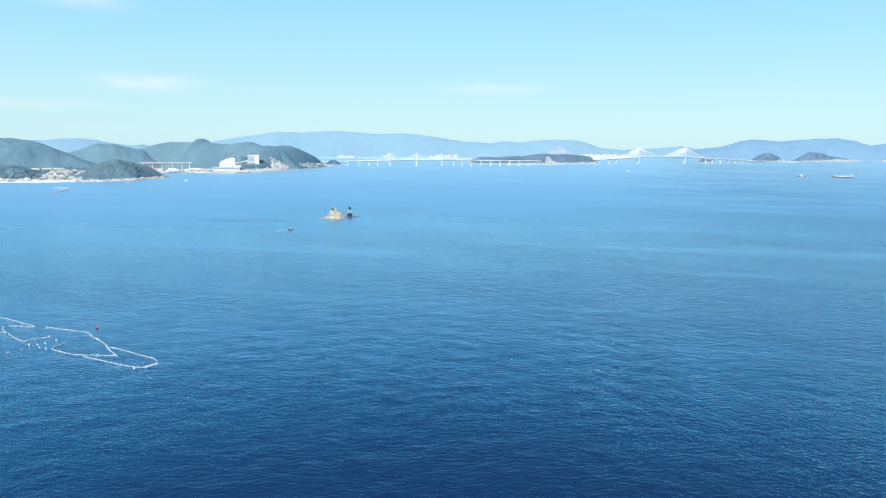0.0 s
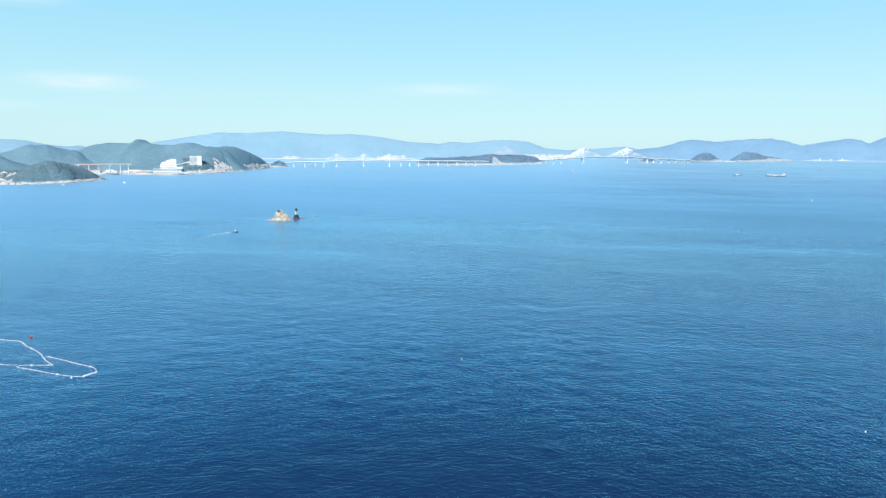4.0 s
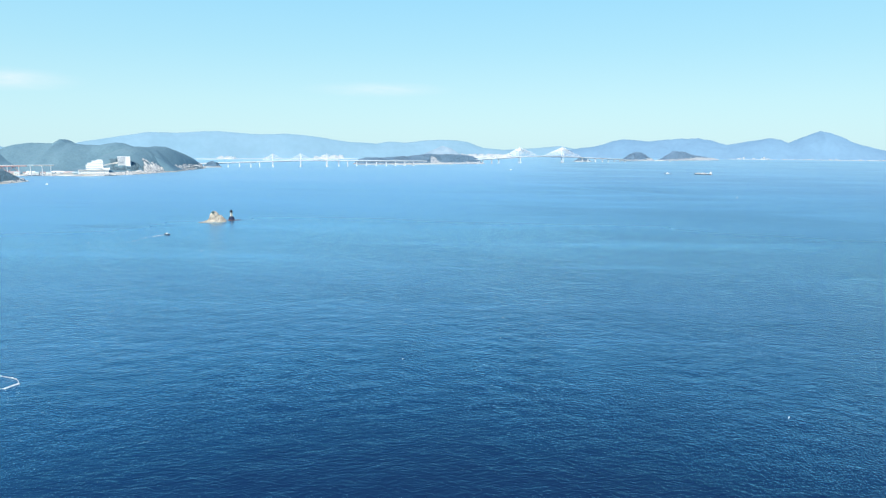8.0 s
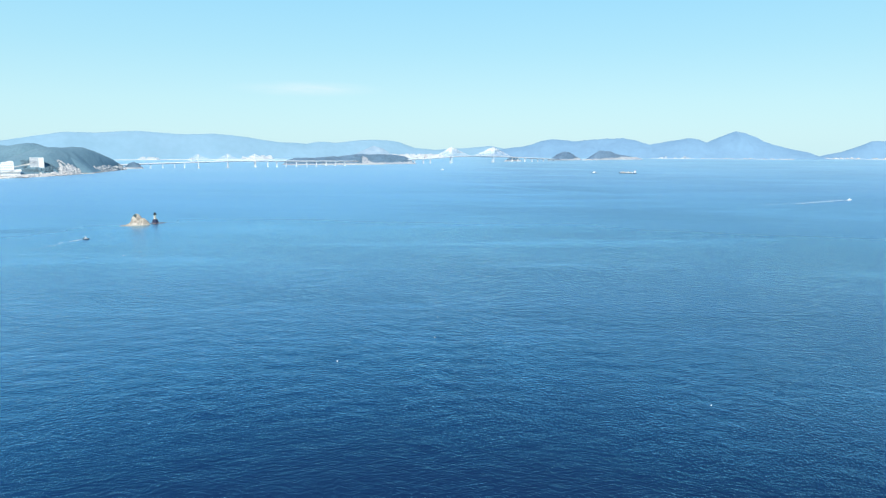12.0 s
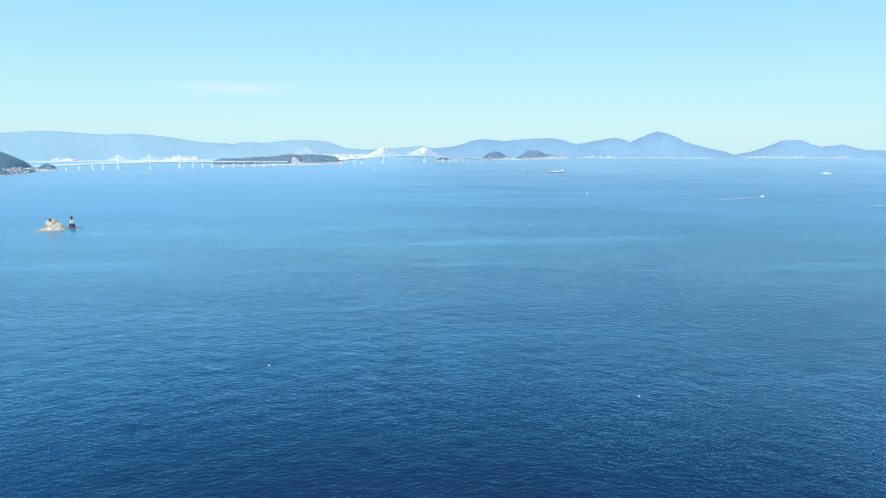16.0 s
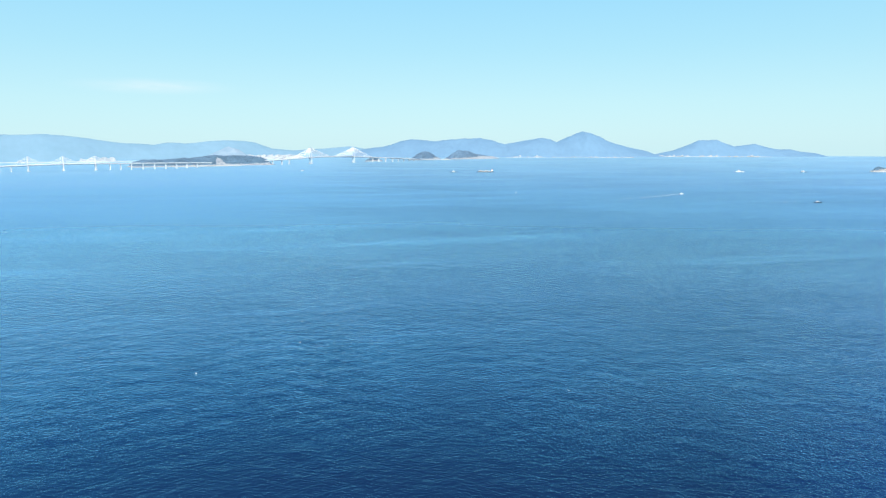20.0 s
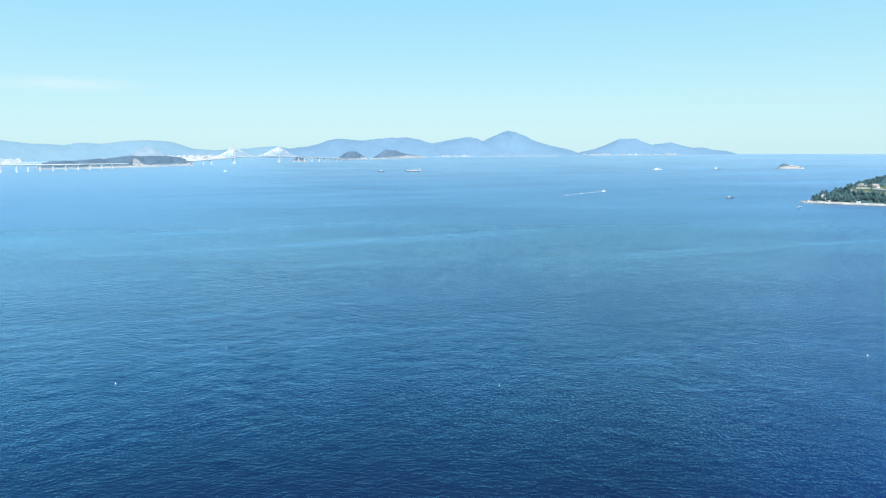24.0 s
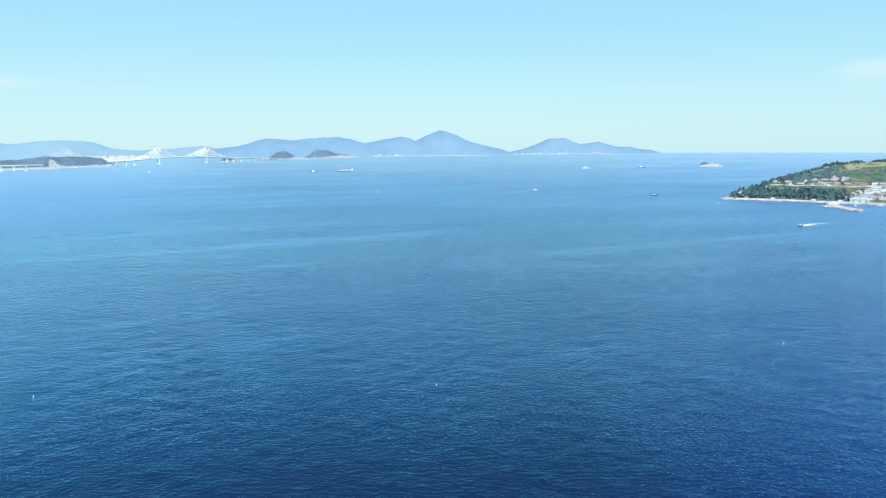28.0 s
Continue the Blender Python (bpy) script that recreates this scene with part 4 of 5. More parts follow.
def viaduct():
    line = bezier_line([(-744, 1692, 24.4), (-690, 1696, 24.9), (-640, 1702, 25.1), (-622, 1706, 25.0)], 12)
    ob = thing("road_viaduct", "road viaduct with a faded red girder above the harbour", "viaduct")
    part("deck", swept(line, [(-4, 0), (-4, 0.8), (4, 0.8), (4, 0)]), M_white, ob)
    part("girder", swept([p for p in line if p.x < -668], [(-3.4, -2.3), (-3.4, -0.01), (3.4, -0.01), (3.4, -2.3)]), M_girder, ob, "faded red steel box girder")
    part("girder", swept([p for p in line if p.x > -676], [(-3, -1.8), (-3, -0.01), (3, -0.01), (3, -1.8)]), M_concrete, ob)
    for x in (-738, -715, -692, -668, -645, -628):
        p, d = along(line, x)
        bm = boxed(-0.5, 0.5, -2.0, 2.0, -1, p.z - 2, bevel=0.2)
        box(bm, -0.9, 0.9, -3.6, 3.6, p.z - 3.2, p.z - 2.42)
        part("pier", turned(bm, p, d), M_white, ob)
    for x, way in ((-738, 1), (-715, 1), (-715, -1), (-692, -1)):
        p, d = along(line, x)
        part("brace", turned(rodded((0, 0, 9), (way * 12, 0, p.z - 2.3), 0.6, sides=6), p, d), M_girder, ob, "faded red slanting strut")


viaduct()
SHEDS = "harbour sheds under the viaduct"
shed_a = house(17, 9, 4.6, M_white, M_white, "white harbour shed with a pale metal roof", SHEDS)
shed_b = house(20, 9, 4.0, M_cream, M_orange, "long harbour shed with an orange roof", SHEDS)
shed_c = house(11, 8, 3.6, M_white, M_pale_blue, "small harbour shed with a blue roof", SHEDS)
shed_a.matrix_basis, shed_b.matrix_basis, shed_c.matrix_basis = pose(-690, 1752, 2.2, 0, 0, 20), pose(-728, 1762, 2.4, 0, 0, 22), pose(-650, 1750, 2.2, 0, 0, 15)
for ob, x, y, a in ((shed_a, -625, 1752, 18), (shed_c, -715, 1741, 25), (shed_c, -676, 1744, 14)):
    copy_thing(ob, pose(x, y, 2.2, 0, 0, a))
shed_d = house(13, 8, 3.4, M_white, M_rust, "white harbour shed with a rust-red roof", SHEDS)
shed_d.matrix_basis = pose(-702, 1757, 2.3, 0, 0, 18)
for ob, x, y, a in ((shed_b, -745, 1758, 24), (shed_d, -662, 1752, 16), (shed_a, -640, 1762, 14), (shed_b, -606, 1748, 12), (shed_c, -590, 1744, 10)):
    copy_thing(ob, pose(x, y, 2.3, 0, 0, a))
hotel_road = part("hotel_road", swept(bezier_line([(-553, 1822, 20.2), (-545.5, 1825.4, 22.2), (-533.7, 1831.5, 25.4), (-519, 1834, 28.6)], 4), [(-2.2, -3), (-2.2, 0.9), (2.2, 0.9), (2.2, -3)]), M_quay)
tagged(hotel_road, "pale concrete drive climbing to the hotel on the headland", "road", "", "structure")
quay = part("quay", swept(bezier_line([(-790, 1745, 0), (-741, 1739, 0), (-660, 1729, 0), (-585, 1722, 0), (-528, 1716, 0)], 15), [(-6, -3), (-6, 2.4), (10, 2.4), (10, -3)]), M_quay)
tagged(quay, "pale concrete harbour quay", "quay", "", "structure")

rng = random.Random(35)
grove = [(rng.uniform(-650, -576), 0.0, 0.0) for _ in range(170)]
grove = [(x, 1762 + 0.12 * (-576 - x) + rng.uniform(0, 34), rng.uniform(1.5, 4.5)) for x, _, _ in grove]
woods("wood_quay", grove, 2.2, 4.2, 35, M_leaf, "dark trees behind the harbour quay")

# ---- sea cliffs of the headland and knoll: broken rock along the waterline ----
ROCKS = [blob(40 + i, 0.34, 2) for i in range(6)]


def boulders(name, spots, low, high, seed, material, label):
    rng, vs, fs, base = random.Random(seed), [], [], 0
    for x, y, z in spots:
        v, f = ROCKS[rng.randrange(len(ROCKS))]
        r = rng.uniform(low, high)
        vs.append(v * (r * rng.uniform(0.8, 1.5), r * rng.uniform(0.8, 1.5), r * rng.uniform(0.6, 1.3)) + (x, y, z))
        fs.append(f + base)
        base += len(v)
    return tagged(sheet(name, np.concatenate(vs), np.concatenate(fs), material, smooth=False), label, "rocks", "", "stuff")


head_east.rock_face("rock_headland", [(20, 2.5), (60, 3), (110, 5), (146, 8), (160, 17), (176, 34), (188, 33), (208, 25), (231, 19), (281, 18), (334, 13), (376, 17), (421, 12), (471, 14), (505, 10)], 3.0, "pale broken sea cliff along the headland", 3.0)
knoll.rock_face("rock_knoll", [(4, 1.2), (100, 1.6), (150, 2.2), (192, 4)], 2.0, "pale shore rocks round the wooded knoll")
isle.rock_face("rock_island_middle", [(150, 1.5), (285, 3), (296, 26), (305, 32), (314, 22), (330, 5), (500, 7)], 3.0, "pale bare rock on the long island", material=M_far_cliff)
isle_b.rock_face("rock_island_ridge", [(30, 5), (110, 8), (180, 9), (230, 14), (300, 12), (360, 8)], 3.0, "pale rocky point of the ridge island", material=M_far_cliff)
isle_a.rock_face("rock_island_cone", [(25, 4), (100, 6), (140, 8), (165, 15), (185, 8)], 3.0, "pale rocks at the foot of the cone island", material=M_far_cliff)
rng = random.Random(56)
spots = []
for _ in range(420):     # pale shingle all along the knoll's foot
    s = rng.uniform(2, 196)
    c = next(c for c in np.arange(-1.2, 0.0, 0.01) * knoll.depth(s) if knoll.z(s, c) > 0)
    x, y, z = knoll.at(s, c + rng.uniform(-1.5, 2.0))
    spots.append((x, y, max(-0.3, z) + rng.uniform(0, 0.7)))
boulders("shore_rock_knoll", spots, 0.7, 1.7, 56, M_shingle, "pale shingle and rocks along the knoll's waterline")
rng = random.Random(55)
spots = []
for _ in range(900):
    p = Vector((rng.uniform(-545, -462), rng.uniform(1790, 1856)))
    if -524 < p.x < -487 and 1822 < p.y < 1848 or abs((p.y - 1822) - 0.4 * (p.x + 553)) < 5 and p.x < -515:
        continue
    z = max(r.z((p - r.a).dot(r.u), (p - r.a).dot(r.n) - r.near) for r in (head_east, head_west))
    if z > 9 and fractal(p.x / 25, p.y / 25, 2.2) > -0.15:
        spots.append((p.x, p.y, z + 0.4))
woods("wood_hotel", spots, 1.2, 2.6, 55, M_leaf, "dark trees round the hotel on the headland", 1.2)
rng = random.Random(54)
spots = []
for _ in range(420):
    s = rng.uniform(0, 512)
    c = next(c for c in np.arange(-1.2, 0.0, 0.01) * head_east.depth(s) if head_east.z(s, c) > 0)
    x, y, z = head_east.at(s, c + rng.uniform(-2.0, 2.5))
    spots.append((x, y, max(-0.5, z) + rng.uniform(0, 1.8)))
boulders("shore_rock_headland", spots, 1.2, 3.4, 54, M_cliff, "pale tumbled rocks along the headland's waterline")
rng = random.Random(52)
spots = [(*polar(b, 4495)[:2], rng.uniform(-2, 2)) for b in (rng.uniform(43.6, 51.6) for _ in range(70))]
boulders("sea_cliffs_far_island", spots, 3.0, 8.0, 52, M_cliff, "pale sea cliffs along the far island")
spots = [(*polar(b, 4140)[:2], rng.uniform(-2, 1)) for b in (rng.uniform(35.6, 42.0) for _ in range(50))]
boulders("sea_cliffs_peak", spots, 2.0, 5.0, 53, M_cliff, "pale sea cliffs under the pointed peak")
isle_road = part("island_road", swept(bezier_line([(228, 2560, 2), (330, 2580, 3), (430, 2602, 3), (470, 2611, 2.5)], 14), [(-4, -5), (-4, 1), (4, 1), (4, -5)]), M_concrete)
tagged(isle_road, "pale road embankment along the island shore", "road", "", "structure")
spit = Ridge((1560, 3165), (1640, 3183), 8, 10, [(-10, 0), (5, 3), (75, 3), (90, 0)], 0.1, 20, 3.3)
spit.build("sand_spit", M_sand, 20, 6, "pale spit of sand joining two small islands", "shore")


# ---- the rock islet and its beacon ----
def sea_rock(name, x, y, sx, sy, sz, seed, label, lift=0.0, material=M_rock, rough=0.38):
    v, f = blob(seed, 0.10, 4)
    w = []
    for p in v:
        k = 1 + rough * fractal(p[0] * 1.7 + seed, p[1] * 1.7, p[2] * 1.7) - 0.12 * abs(fractal(p[0] * 5, p[1] * 5 + seed, p[2] * 5, 3))
        t = 1 - 0.52 * max(0.0, p[2])
        w.append((x + p[0] * k * sx * t, y + p[1] * k * sy * t, max(-1.5, lift + p[2] * k * sz)))
    return tagged(sheet(name, w, f, material, smooth=False), label, "rock", "rocks of the islet")


sea_rock("islet_rock", -109.6, 690, 7.8, 5.6, 9.0, 3, "steep pale ochre sea rock with a rounded crown", 0.0, M_rock, 0.20)
sea_rock("islet_rock", -110.6, 690.5, 4.8, 3.8, 4.8, 14, "grey upper crag of the islet", 5.8, M_rock, 0.24)
sea_rock("islet_rock", -104.6, 689, 5.4, 4.0, 6.4, 11, "sloping pale shoulder of the islet", 0.0, M_rock, 0.20)
sea_rock("islet_rock", -113.8, 688.6, 3.6, 3.2, 5.6, 21, "narrow ochre buttress on the islet's flank", 0.0, M_rock, 0.26)
sea_rock("islet_rock", -115, 687, 6.0, 4.0, 2.2, 5, "low ochre ledge at the foot of the islet", 0.0)
sea_rock("islet_rock", -103, 690, 4.0, 3.4, 2.2, 6, "low ochre shelf beside the islet", 0.0)
sea_rock("islet_rock", -120, 685, 4.6, 2.6, 0.8, 7, "low dark ledge washed by the waves", 0.0)
sea_rock("islet_rock", -96.3, 702, 4.6, 3.6, 1.2, 8, "dark reddish ledge that carries the beacon", 0.0, M_ledge)
sea_rock("islet_rock", -90.5, 702, 4.0, 2.0, 0.6, 9, "low dark ledge washed by the waves", 0.0, M_ledge)


woods("scrub_islet", [(-111.6 + 0.7 * math.cos(k * 2.4) * (k % 4), 689 + 0.7 * math.sin(k * 2.4) * (k % 4), 8.9 + 0.26 * (k % 5)) for k in range(16)], 0.5, 0.9, 61, M_pine, "dry grass and scrub on top of the islet", 0.6)


def beacon():
    ob = thing("beacon_tower", "black and pale yellow beacon tower on a rock ledge", "beacon", (-96.3, 702.5, 0.5))
    part("base", lathe(bmesh.new(), [(2.9, -1.0), (2.9, 0.9), (2.6, 1.2), (2.4, 2.6), (1.6, 3.3), (1.5, 3.4)]), M_navy, ob, "dark navy flared base")
    part("shaft", lathe(bmesh.new(), [(1.25, 3.4), (1.05, 7.2), (1.15, 7.3)]), M_pale_yellow, ob, "pale yellow shaft")
    part("gallery", lathe(bmesh.new(), [(1.5, 7.3), (1.6, 7.6), (1.6, 7.8), (1.2, 7.9)]), M_black, ob)
    part("lantern", lathe(bmesh.new(), [(0.95, 7.9), (0.95, 9.0), (1.1, 9.1), (0.6, 9.7), (0.12, 9.9)]), M_black, ob)
    part("lightning_rod", rodded((0, 0, 9.8), (0, 0, 10.6), 0.08), M_black, ob)
    for k in range(8):
        a = k * math.pi / 4
        part("railing_post", rodded((1.5 * math.cos(a), 1.5 * math.sin(a), 7.7), (1.5 * math.cos(a), 1.5 * math.sin(a), 8.6), 0.05), M_black, ob)
    part("ladder", boxed(-0.25, 0.25, -1.5, -1.3, 3.4, 7.3), M_black, ob)



beacon()


# ---- floats, nets and buoys ----
def tube(points, r, lift=0.1):
    """A thin drawn rope through the plan points."""
    line = bezier_line([(x, y, lift) for x, y in points], 1.2)
    return swept(line, [(-r, -r), (-r, r), (r, r), (r, -r)]), line


def ball(r, squash=0.8):
    bm = bmesh.new()
    bmesh.ops.create_icosphere(bm, subdivisions=2, radius=r, matrix=Matrix.Diagonal((1, 1, squash, 1)))
    return bm


def set_net():
    """A floating set net: ropes buoyed by rows of white floats."""
    ob = thing("set_net", "floating fishing set net with rows of white floats", "fishing net")
    lines = ([(-215, 302), (-190.2, 286.1), (-186.6, 284.9), (-179.2, 280.1), (-172.7, 275.9), (-167.4, 272.8), (-168.2, 271.6), (-173.9, 272.7), (-177.8, 272.9)],
             [(-192, 265), (-175.7, 263.5), (-173, 262.8), (-177.8, 268.2), (-178.7, 271.1)],
             [(-170.7, 260.9), (-165.8, 256.5), (-159.5, 251.5), (-156.7, 254.1), (-152.8, 256.8)],
             [(-161.4, 271.2), (-147.2, 266.1), (-141.7, 264.3), (-134.7, 256.4), (-129.3, 251.4), (-124.3, 245.4), (-122.9, 242.6)],
             [(-115.5, 234.1), (-122, 241.9), (-121, 243.5), (-109.8, 236.4), (-100.6, 230.5), (-97.6, 225.6)],
             [(-99.7, 221.6), (-103.4, 221.9), (-109.5, 224.2), (-121.6, 230.4), (-125.8, 232.2), (-126.3, 234.4), (-115.5, 234.1)],
             [(-128, 235), (-132.3, 235.6), (-138, 238.6), (-142.6, 241.3), (-143.2, 245.5), (-141.9, 249.1)])
    rng = random.Random(12)
    first = None
    for points in lines:
        bm, line = tube(points, 0.05)
        part("float_line", bm, M_rope, ob)
        for k in range(0, len(line), 2):
            p = line[k] + Vector((rng.uniform(-0.15, 0.15), rng.uniform(-0.15, 0.15), 0.08))
            if first is None:
                first = part("float", ball(0.165), M_float, ob, "white plastic float")
                first.location = p
                continue
            f = new("float", first.data)
            f.parent, f.location = ob, p
            f.scale = (1, 1, 1) if rng.random() > 0.12 else (1.7, 1.7, 1.7)
    beam = bmesh.new()
    rod(beam, (-97.4, 225.4, 0.15), (-99.9, 221.4, 0.15), 0.30, sides=8)
    part("float_beam", beam, M_float, ob, "thick white floating boom")


set_net()


def buoy(x, y, r, material, label, staff=0.0):
    ob = thing("buoy", label, "buoy", (x, y, 0), group="buoys on the open water")
    part("float", ball(r, 0.85), material, ob)
    part("ring", lathe(bmesh.new(), [(r * 1.02, -0.05 * r), (r * 1.08, 0.0), (r * 1.02, 0.08 * r)], 12), M_rope, ob)
    part("staff", rodded((0, 0, r * 0.6), (0, 0, r * 0.9 + max(staff, 0.25)), 0.05 + 0.02 * staff), material, ob)
    if staff > 1:
        part("topmark", lathe(bmesh.new(), [(0.5, staff), (0.55, staff + 0.8), (0.1, staff + 1.6)], 10), material, ob)
    return ob


for x, y in ((-147.6, 253.3), (-152.9, 257.8), (-149.3, 249), (-150.8, 246.5), (-154.2, 246.9), (-148.1, 243), (-145.1, 241.9), (-103.3, 220.6), (-132.5, 254.9)):
    buoy(x, y, 0.26, M_float, "round white mooring float beside the net")
for x, y in ((-152.1, 245.8), (-157.2, 249.6), (-153.4, 241), (-155.8, 236.9)):
    buoy(x, y, 0.24, M_red, "small red mooring float beside the net")
for x, y, r in ((74, 283.8, 0.14), (65, 252.8, 0.14), (24.5, 232.6, 0.13), (125.2, 163.5, 0.12), (253.1, 116.6, 0.14), (-90, 500, 0.3), (-181.5, 553, 0.34)):
    buoy(x, y, r, M_float, "lone white float on the open water")
buoy(576, 898, 0.6, M_float, "white channel buoy with a topmark", 1.5)


# ---- vessels ----
def hull_mesh(length, beam, depth, bow=0.35, draft=0.6):
    """A boat's hull along +x: pointed raked bow, flat stern, sheer line."""
    bm, rings, n = bmesh.new(), [], 12
    for i in range(n + 1):
        t = i / n
        w = beam / 2 * (1 if t < 1 - bow else math.cos((t - 1 + bow) / bow * math.pi / 2) ** 0.75 + 0.015)
        top = depth * (1 + 0.5 * max(0, t - 0.5) ** 2 * 4 * 0.5)
        x = length * (t - 0.5)
        rings.append([bm.verts.new(p) for p in ((x - 0.06 * length * t, -w * 0.7, -draft), (x, -w, top * 0.4), (x, -w, top), (x, w, top), (x, w, top * 0.4), (x - 0.06 * length * t, w * 0.7, -draft))])
    for a, b in zip(rings, rings[1:]):
        for i in range(6):
            bm.faces.new((a[i], a[(i + 1) % 6], b[(i + 1) % 6], b[i]))
    bm.faces.new(rings[0][::-1])
    bm.faces.new(rings[-1])
    bmesh.ops.recalc_face_normals(bm, faces=bm.faces)
    return bm


def motor_boat(x, y, turn, length, label, hull=M_white, name="motor_boat", group=""):
    ob = thing(name, label, "boat", (x, y, 0), turn, group)
    w, d = length * 0.30, length * 0.13
    part("hull", hull_mesh(length, w, d), hull, ob)
    part("deck", boxed(-length * 0.46, length * 0.22, -w * 0.42, w * 0.42, d - 0.05, d + 0.06), M_cream, ob)
    cabin = part("cabin", boxed(-length * 0.12, length * 0.14, -w * 0.32, w * 0.32, d + 0.06, d + length * 0.17, bevel=0.08), M_white, ob)
    part("windscreen", boxed(length * 0.135, length * 0.146, -w * 0.27, w * 0.27, d + length * 0.08, d + length * 0.145), M_glass, cabin)
    for s in (-1, 1):
        part("side_window", boxed(-length * 0.08, length * 0.11, s * w * 0.32 - 0.02, s * w * 0.32 + 0.02, d + length * 0.08, d + length * 0.145), M_glass, cabin)
    part("mast", rodded((-length * 0.05, 0, d + length * 0.17), (-length * 0.05, 0, d + length * 0.36), 0.05), M_white, ob)
    part("outboard_motor", boxed(-length * 0.54, -length * 0.49, -0.25, 0.25, -0.3, d * 1.2), M_black, ob)
    return ob


def ship(x, y, turn, length, label, hull, decks, name="ship", cargo=0):
    """A larger vessel: hull, superstructure by decks, funnel, mast; cargo stacks on a barge."""
    ob = thing(name, label, "ship", (x, y, 0), turn)
    w, d = length * 0.2, max(1.0, length * 0.045)
    part("hull", hull_mesh(length, w, d, 0.22, 1.5), hull, ob)
    part("deck", boxed(-length * 0.47, length * 0.34, -w * 0.45, w * 0.45, d - 0.1, d + 0.08), M_grey, ob)
    z = d + 0.08
    for i, (a, b, h) in enumerate(decks):
        tier = part("superstructure", boxed(length * a, length * b, -w * (0.40 - 0.05 * i), w * (0.40 - 0.05 * i), z, z + h, bevel=0.15), M_white, ob)
        for s in (-1, 1):
            part("window_band", boxed(length * a + 0.6, length * b - 0.6, s * w * (0.40 - 0.05 * i) - 0.03, s * w * (0.40 - 0.05 * i) + 0.03, z + h * 0.45, z + h * 0.75), M_glass, tier)
        z += h
    a, b, _ = decks[-1]
    f = length / 45
    if length > 16:
        part("funnel", lathe(bmesh.new(), [(0.7 * f, 0), (0.6 * f, 1.8 * f), (0.5 * f, 2.0 * f)], 10), M_red, ob).location = (length * (a * 0.7 + b * 0.3), 0, z)
    part("mast", rodded((length * (a + b) / 2, 0, z), (length * (a + b) / 2, 0, z + length * 0.1), 0.12), M_white, ob)
    for k in range(cargo):
        part("cargo_stack", boxed(length * (-0.28 + 0.72 * k / cargo), length * (-0.28 + 0.72 * (k + 0.86) / cargo), -w * 0.36, w * 0.36, d + 0.1, d + 1.6 + (k * 37 % 3) * 0.6, bevel=0.1), (M_white, M_concrete, M_cream)[k % 3], ob)
    return ob


motor_boat(-134, 595, 150, 5.4, "small dark-hulled fishing boat trailing a faint wake", M_hull, "fishing_boat")
motor_boat(790, 769, -10, 7.5, "small white speedboat under way")
motor_boat(622, 279, 170, 6.0, "dark speedboat throwing a broad wake", M_hull)
for x, y, a in ((-582.7, 1271.4, 20), (-509.2, 1358.1, 160), (1536.9, 2936.1, 40), (535.5, 1994.5, 10)):
    motor_boat(x, y, a, 6.5 if y < 1500 else 11.0, "small white motor boat under way in the bay")
motor_boat(770, 442, 200, 6.0, "small grey fishing boat off the point", M_hull, "fishing_boat")
ship(831, 575, -30, 10, "small dark work boat with a low white cabin", M_hull, [(-0.3, 0.1, 0.8)], "work_boat")
ship(880, 1690, 150, 20, "tug boat with a white wheelhouse and dark hull", M_hull, [(-0.15, 0.22, 1.7), (-0.05, 0.15, 1.6)], "tug_boat")
ship(960, 1655, 148, 45, "long dark cargo barge with a white deckhouse", M_hull, [(-0.46, -0.34, 2.6), (-0.45, -0.36, 1.8)], "cargo_barge", 7)
ship(1561, 1316, 130, 26, "white passenger ferry far out on the water", M_white, [(-0.42, 0.28, 1.3), (-0.12, 0.2, 1.5), (0.0, 0.14, 1.2)], "ferry")
ship(1711, 1231, -40, 19, "small coaster with a white superstructure and dark bow", M_hull, [(-0.4, 0.05, 2.0), (-0.32, -0.06, 1.6)], "coaster")


def wake(points, w0, w1, seed, label, thin=0.15, foam=M_foam):
    """Churned foam behind a boat, wider and thinner towards its tail."""
    line = bezier_line([(x, y, 0.12) for x, y in points], 1.0)
    rng, verts, faces, base = random.Random(seed), [], [], 0
    for i, p in enumerate(line[:-1]):
        t = i / len(line)
        d = (line[i + 1] - p).normalized()
        side = Vector((d.y, -d.x, 0))
        for k in range(8):
            if rng.random() < thin + (0.95 - thin) * t:
                continue
            w = (w0 + (w1 - w0) * t) / 2
            o = p + side * rng.uniform(-w, w)
            r = rng.uniform(0.3, 0.8) * (1 - 0.55 * t)
            ring = [o + d * (1.8 * r * math.cos(a)) + side * (r * math.sin(a)) for a in (0, 1.05, 2.1, 3.14, 4.2, 5.25)]
            verts += [(q.x, q.y, 0.14) for q in ring] + [(o.x, o.y, 0.14 + 0.25 * r)]
            faces += [(base + a, base + (a + 1) % 6, base + 6) for a in range(6)]
            base += 7
    return tagged(sheet("wake", verts, faces, foam), label, "foam", "", "stuff")


wake([(786, 769.5), (765, 766), (734, 757), (700, 747), (666, 741), (600, 737)], 1.6, 5.0, 1, "white foam wake behind the speedboat", 0.45)
wake([(628, 279), (645, 279), (658, 275), (672, 268)], 2.8, 4.4, 2, "broad white wake behind the speedboat", 0.25)
wake([(668, 271), (694, 252), (722, 232), (750, 214)], 2.6, 3.4, 22, "thin fading wake far behind the speedboat", 0.80, M_old_foam)
wake([(625, 279), (632, 284), (642, 290)], 2.6, 2.0, 12, "white bow wave thrown by the speedboat", 0.1)
wake([(625, 278), (636, 276), (650, 274)], 2.8, 2.2, 13, "white bow wave thrown by the speedboat", 0.1)
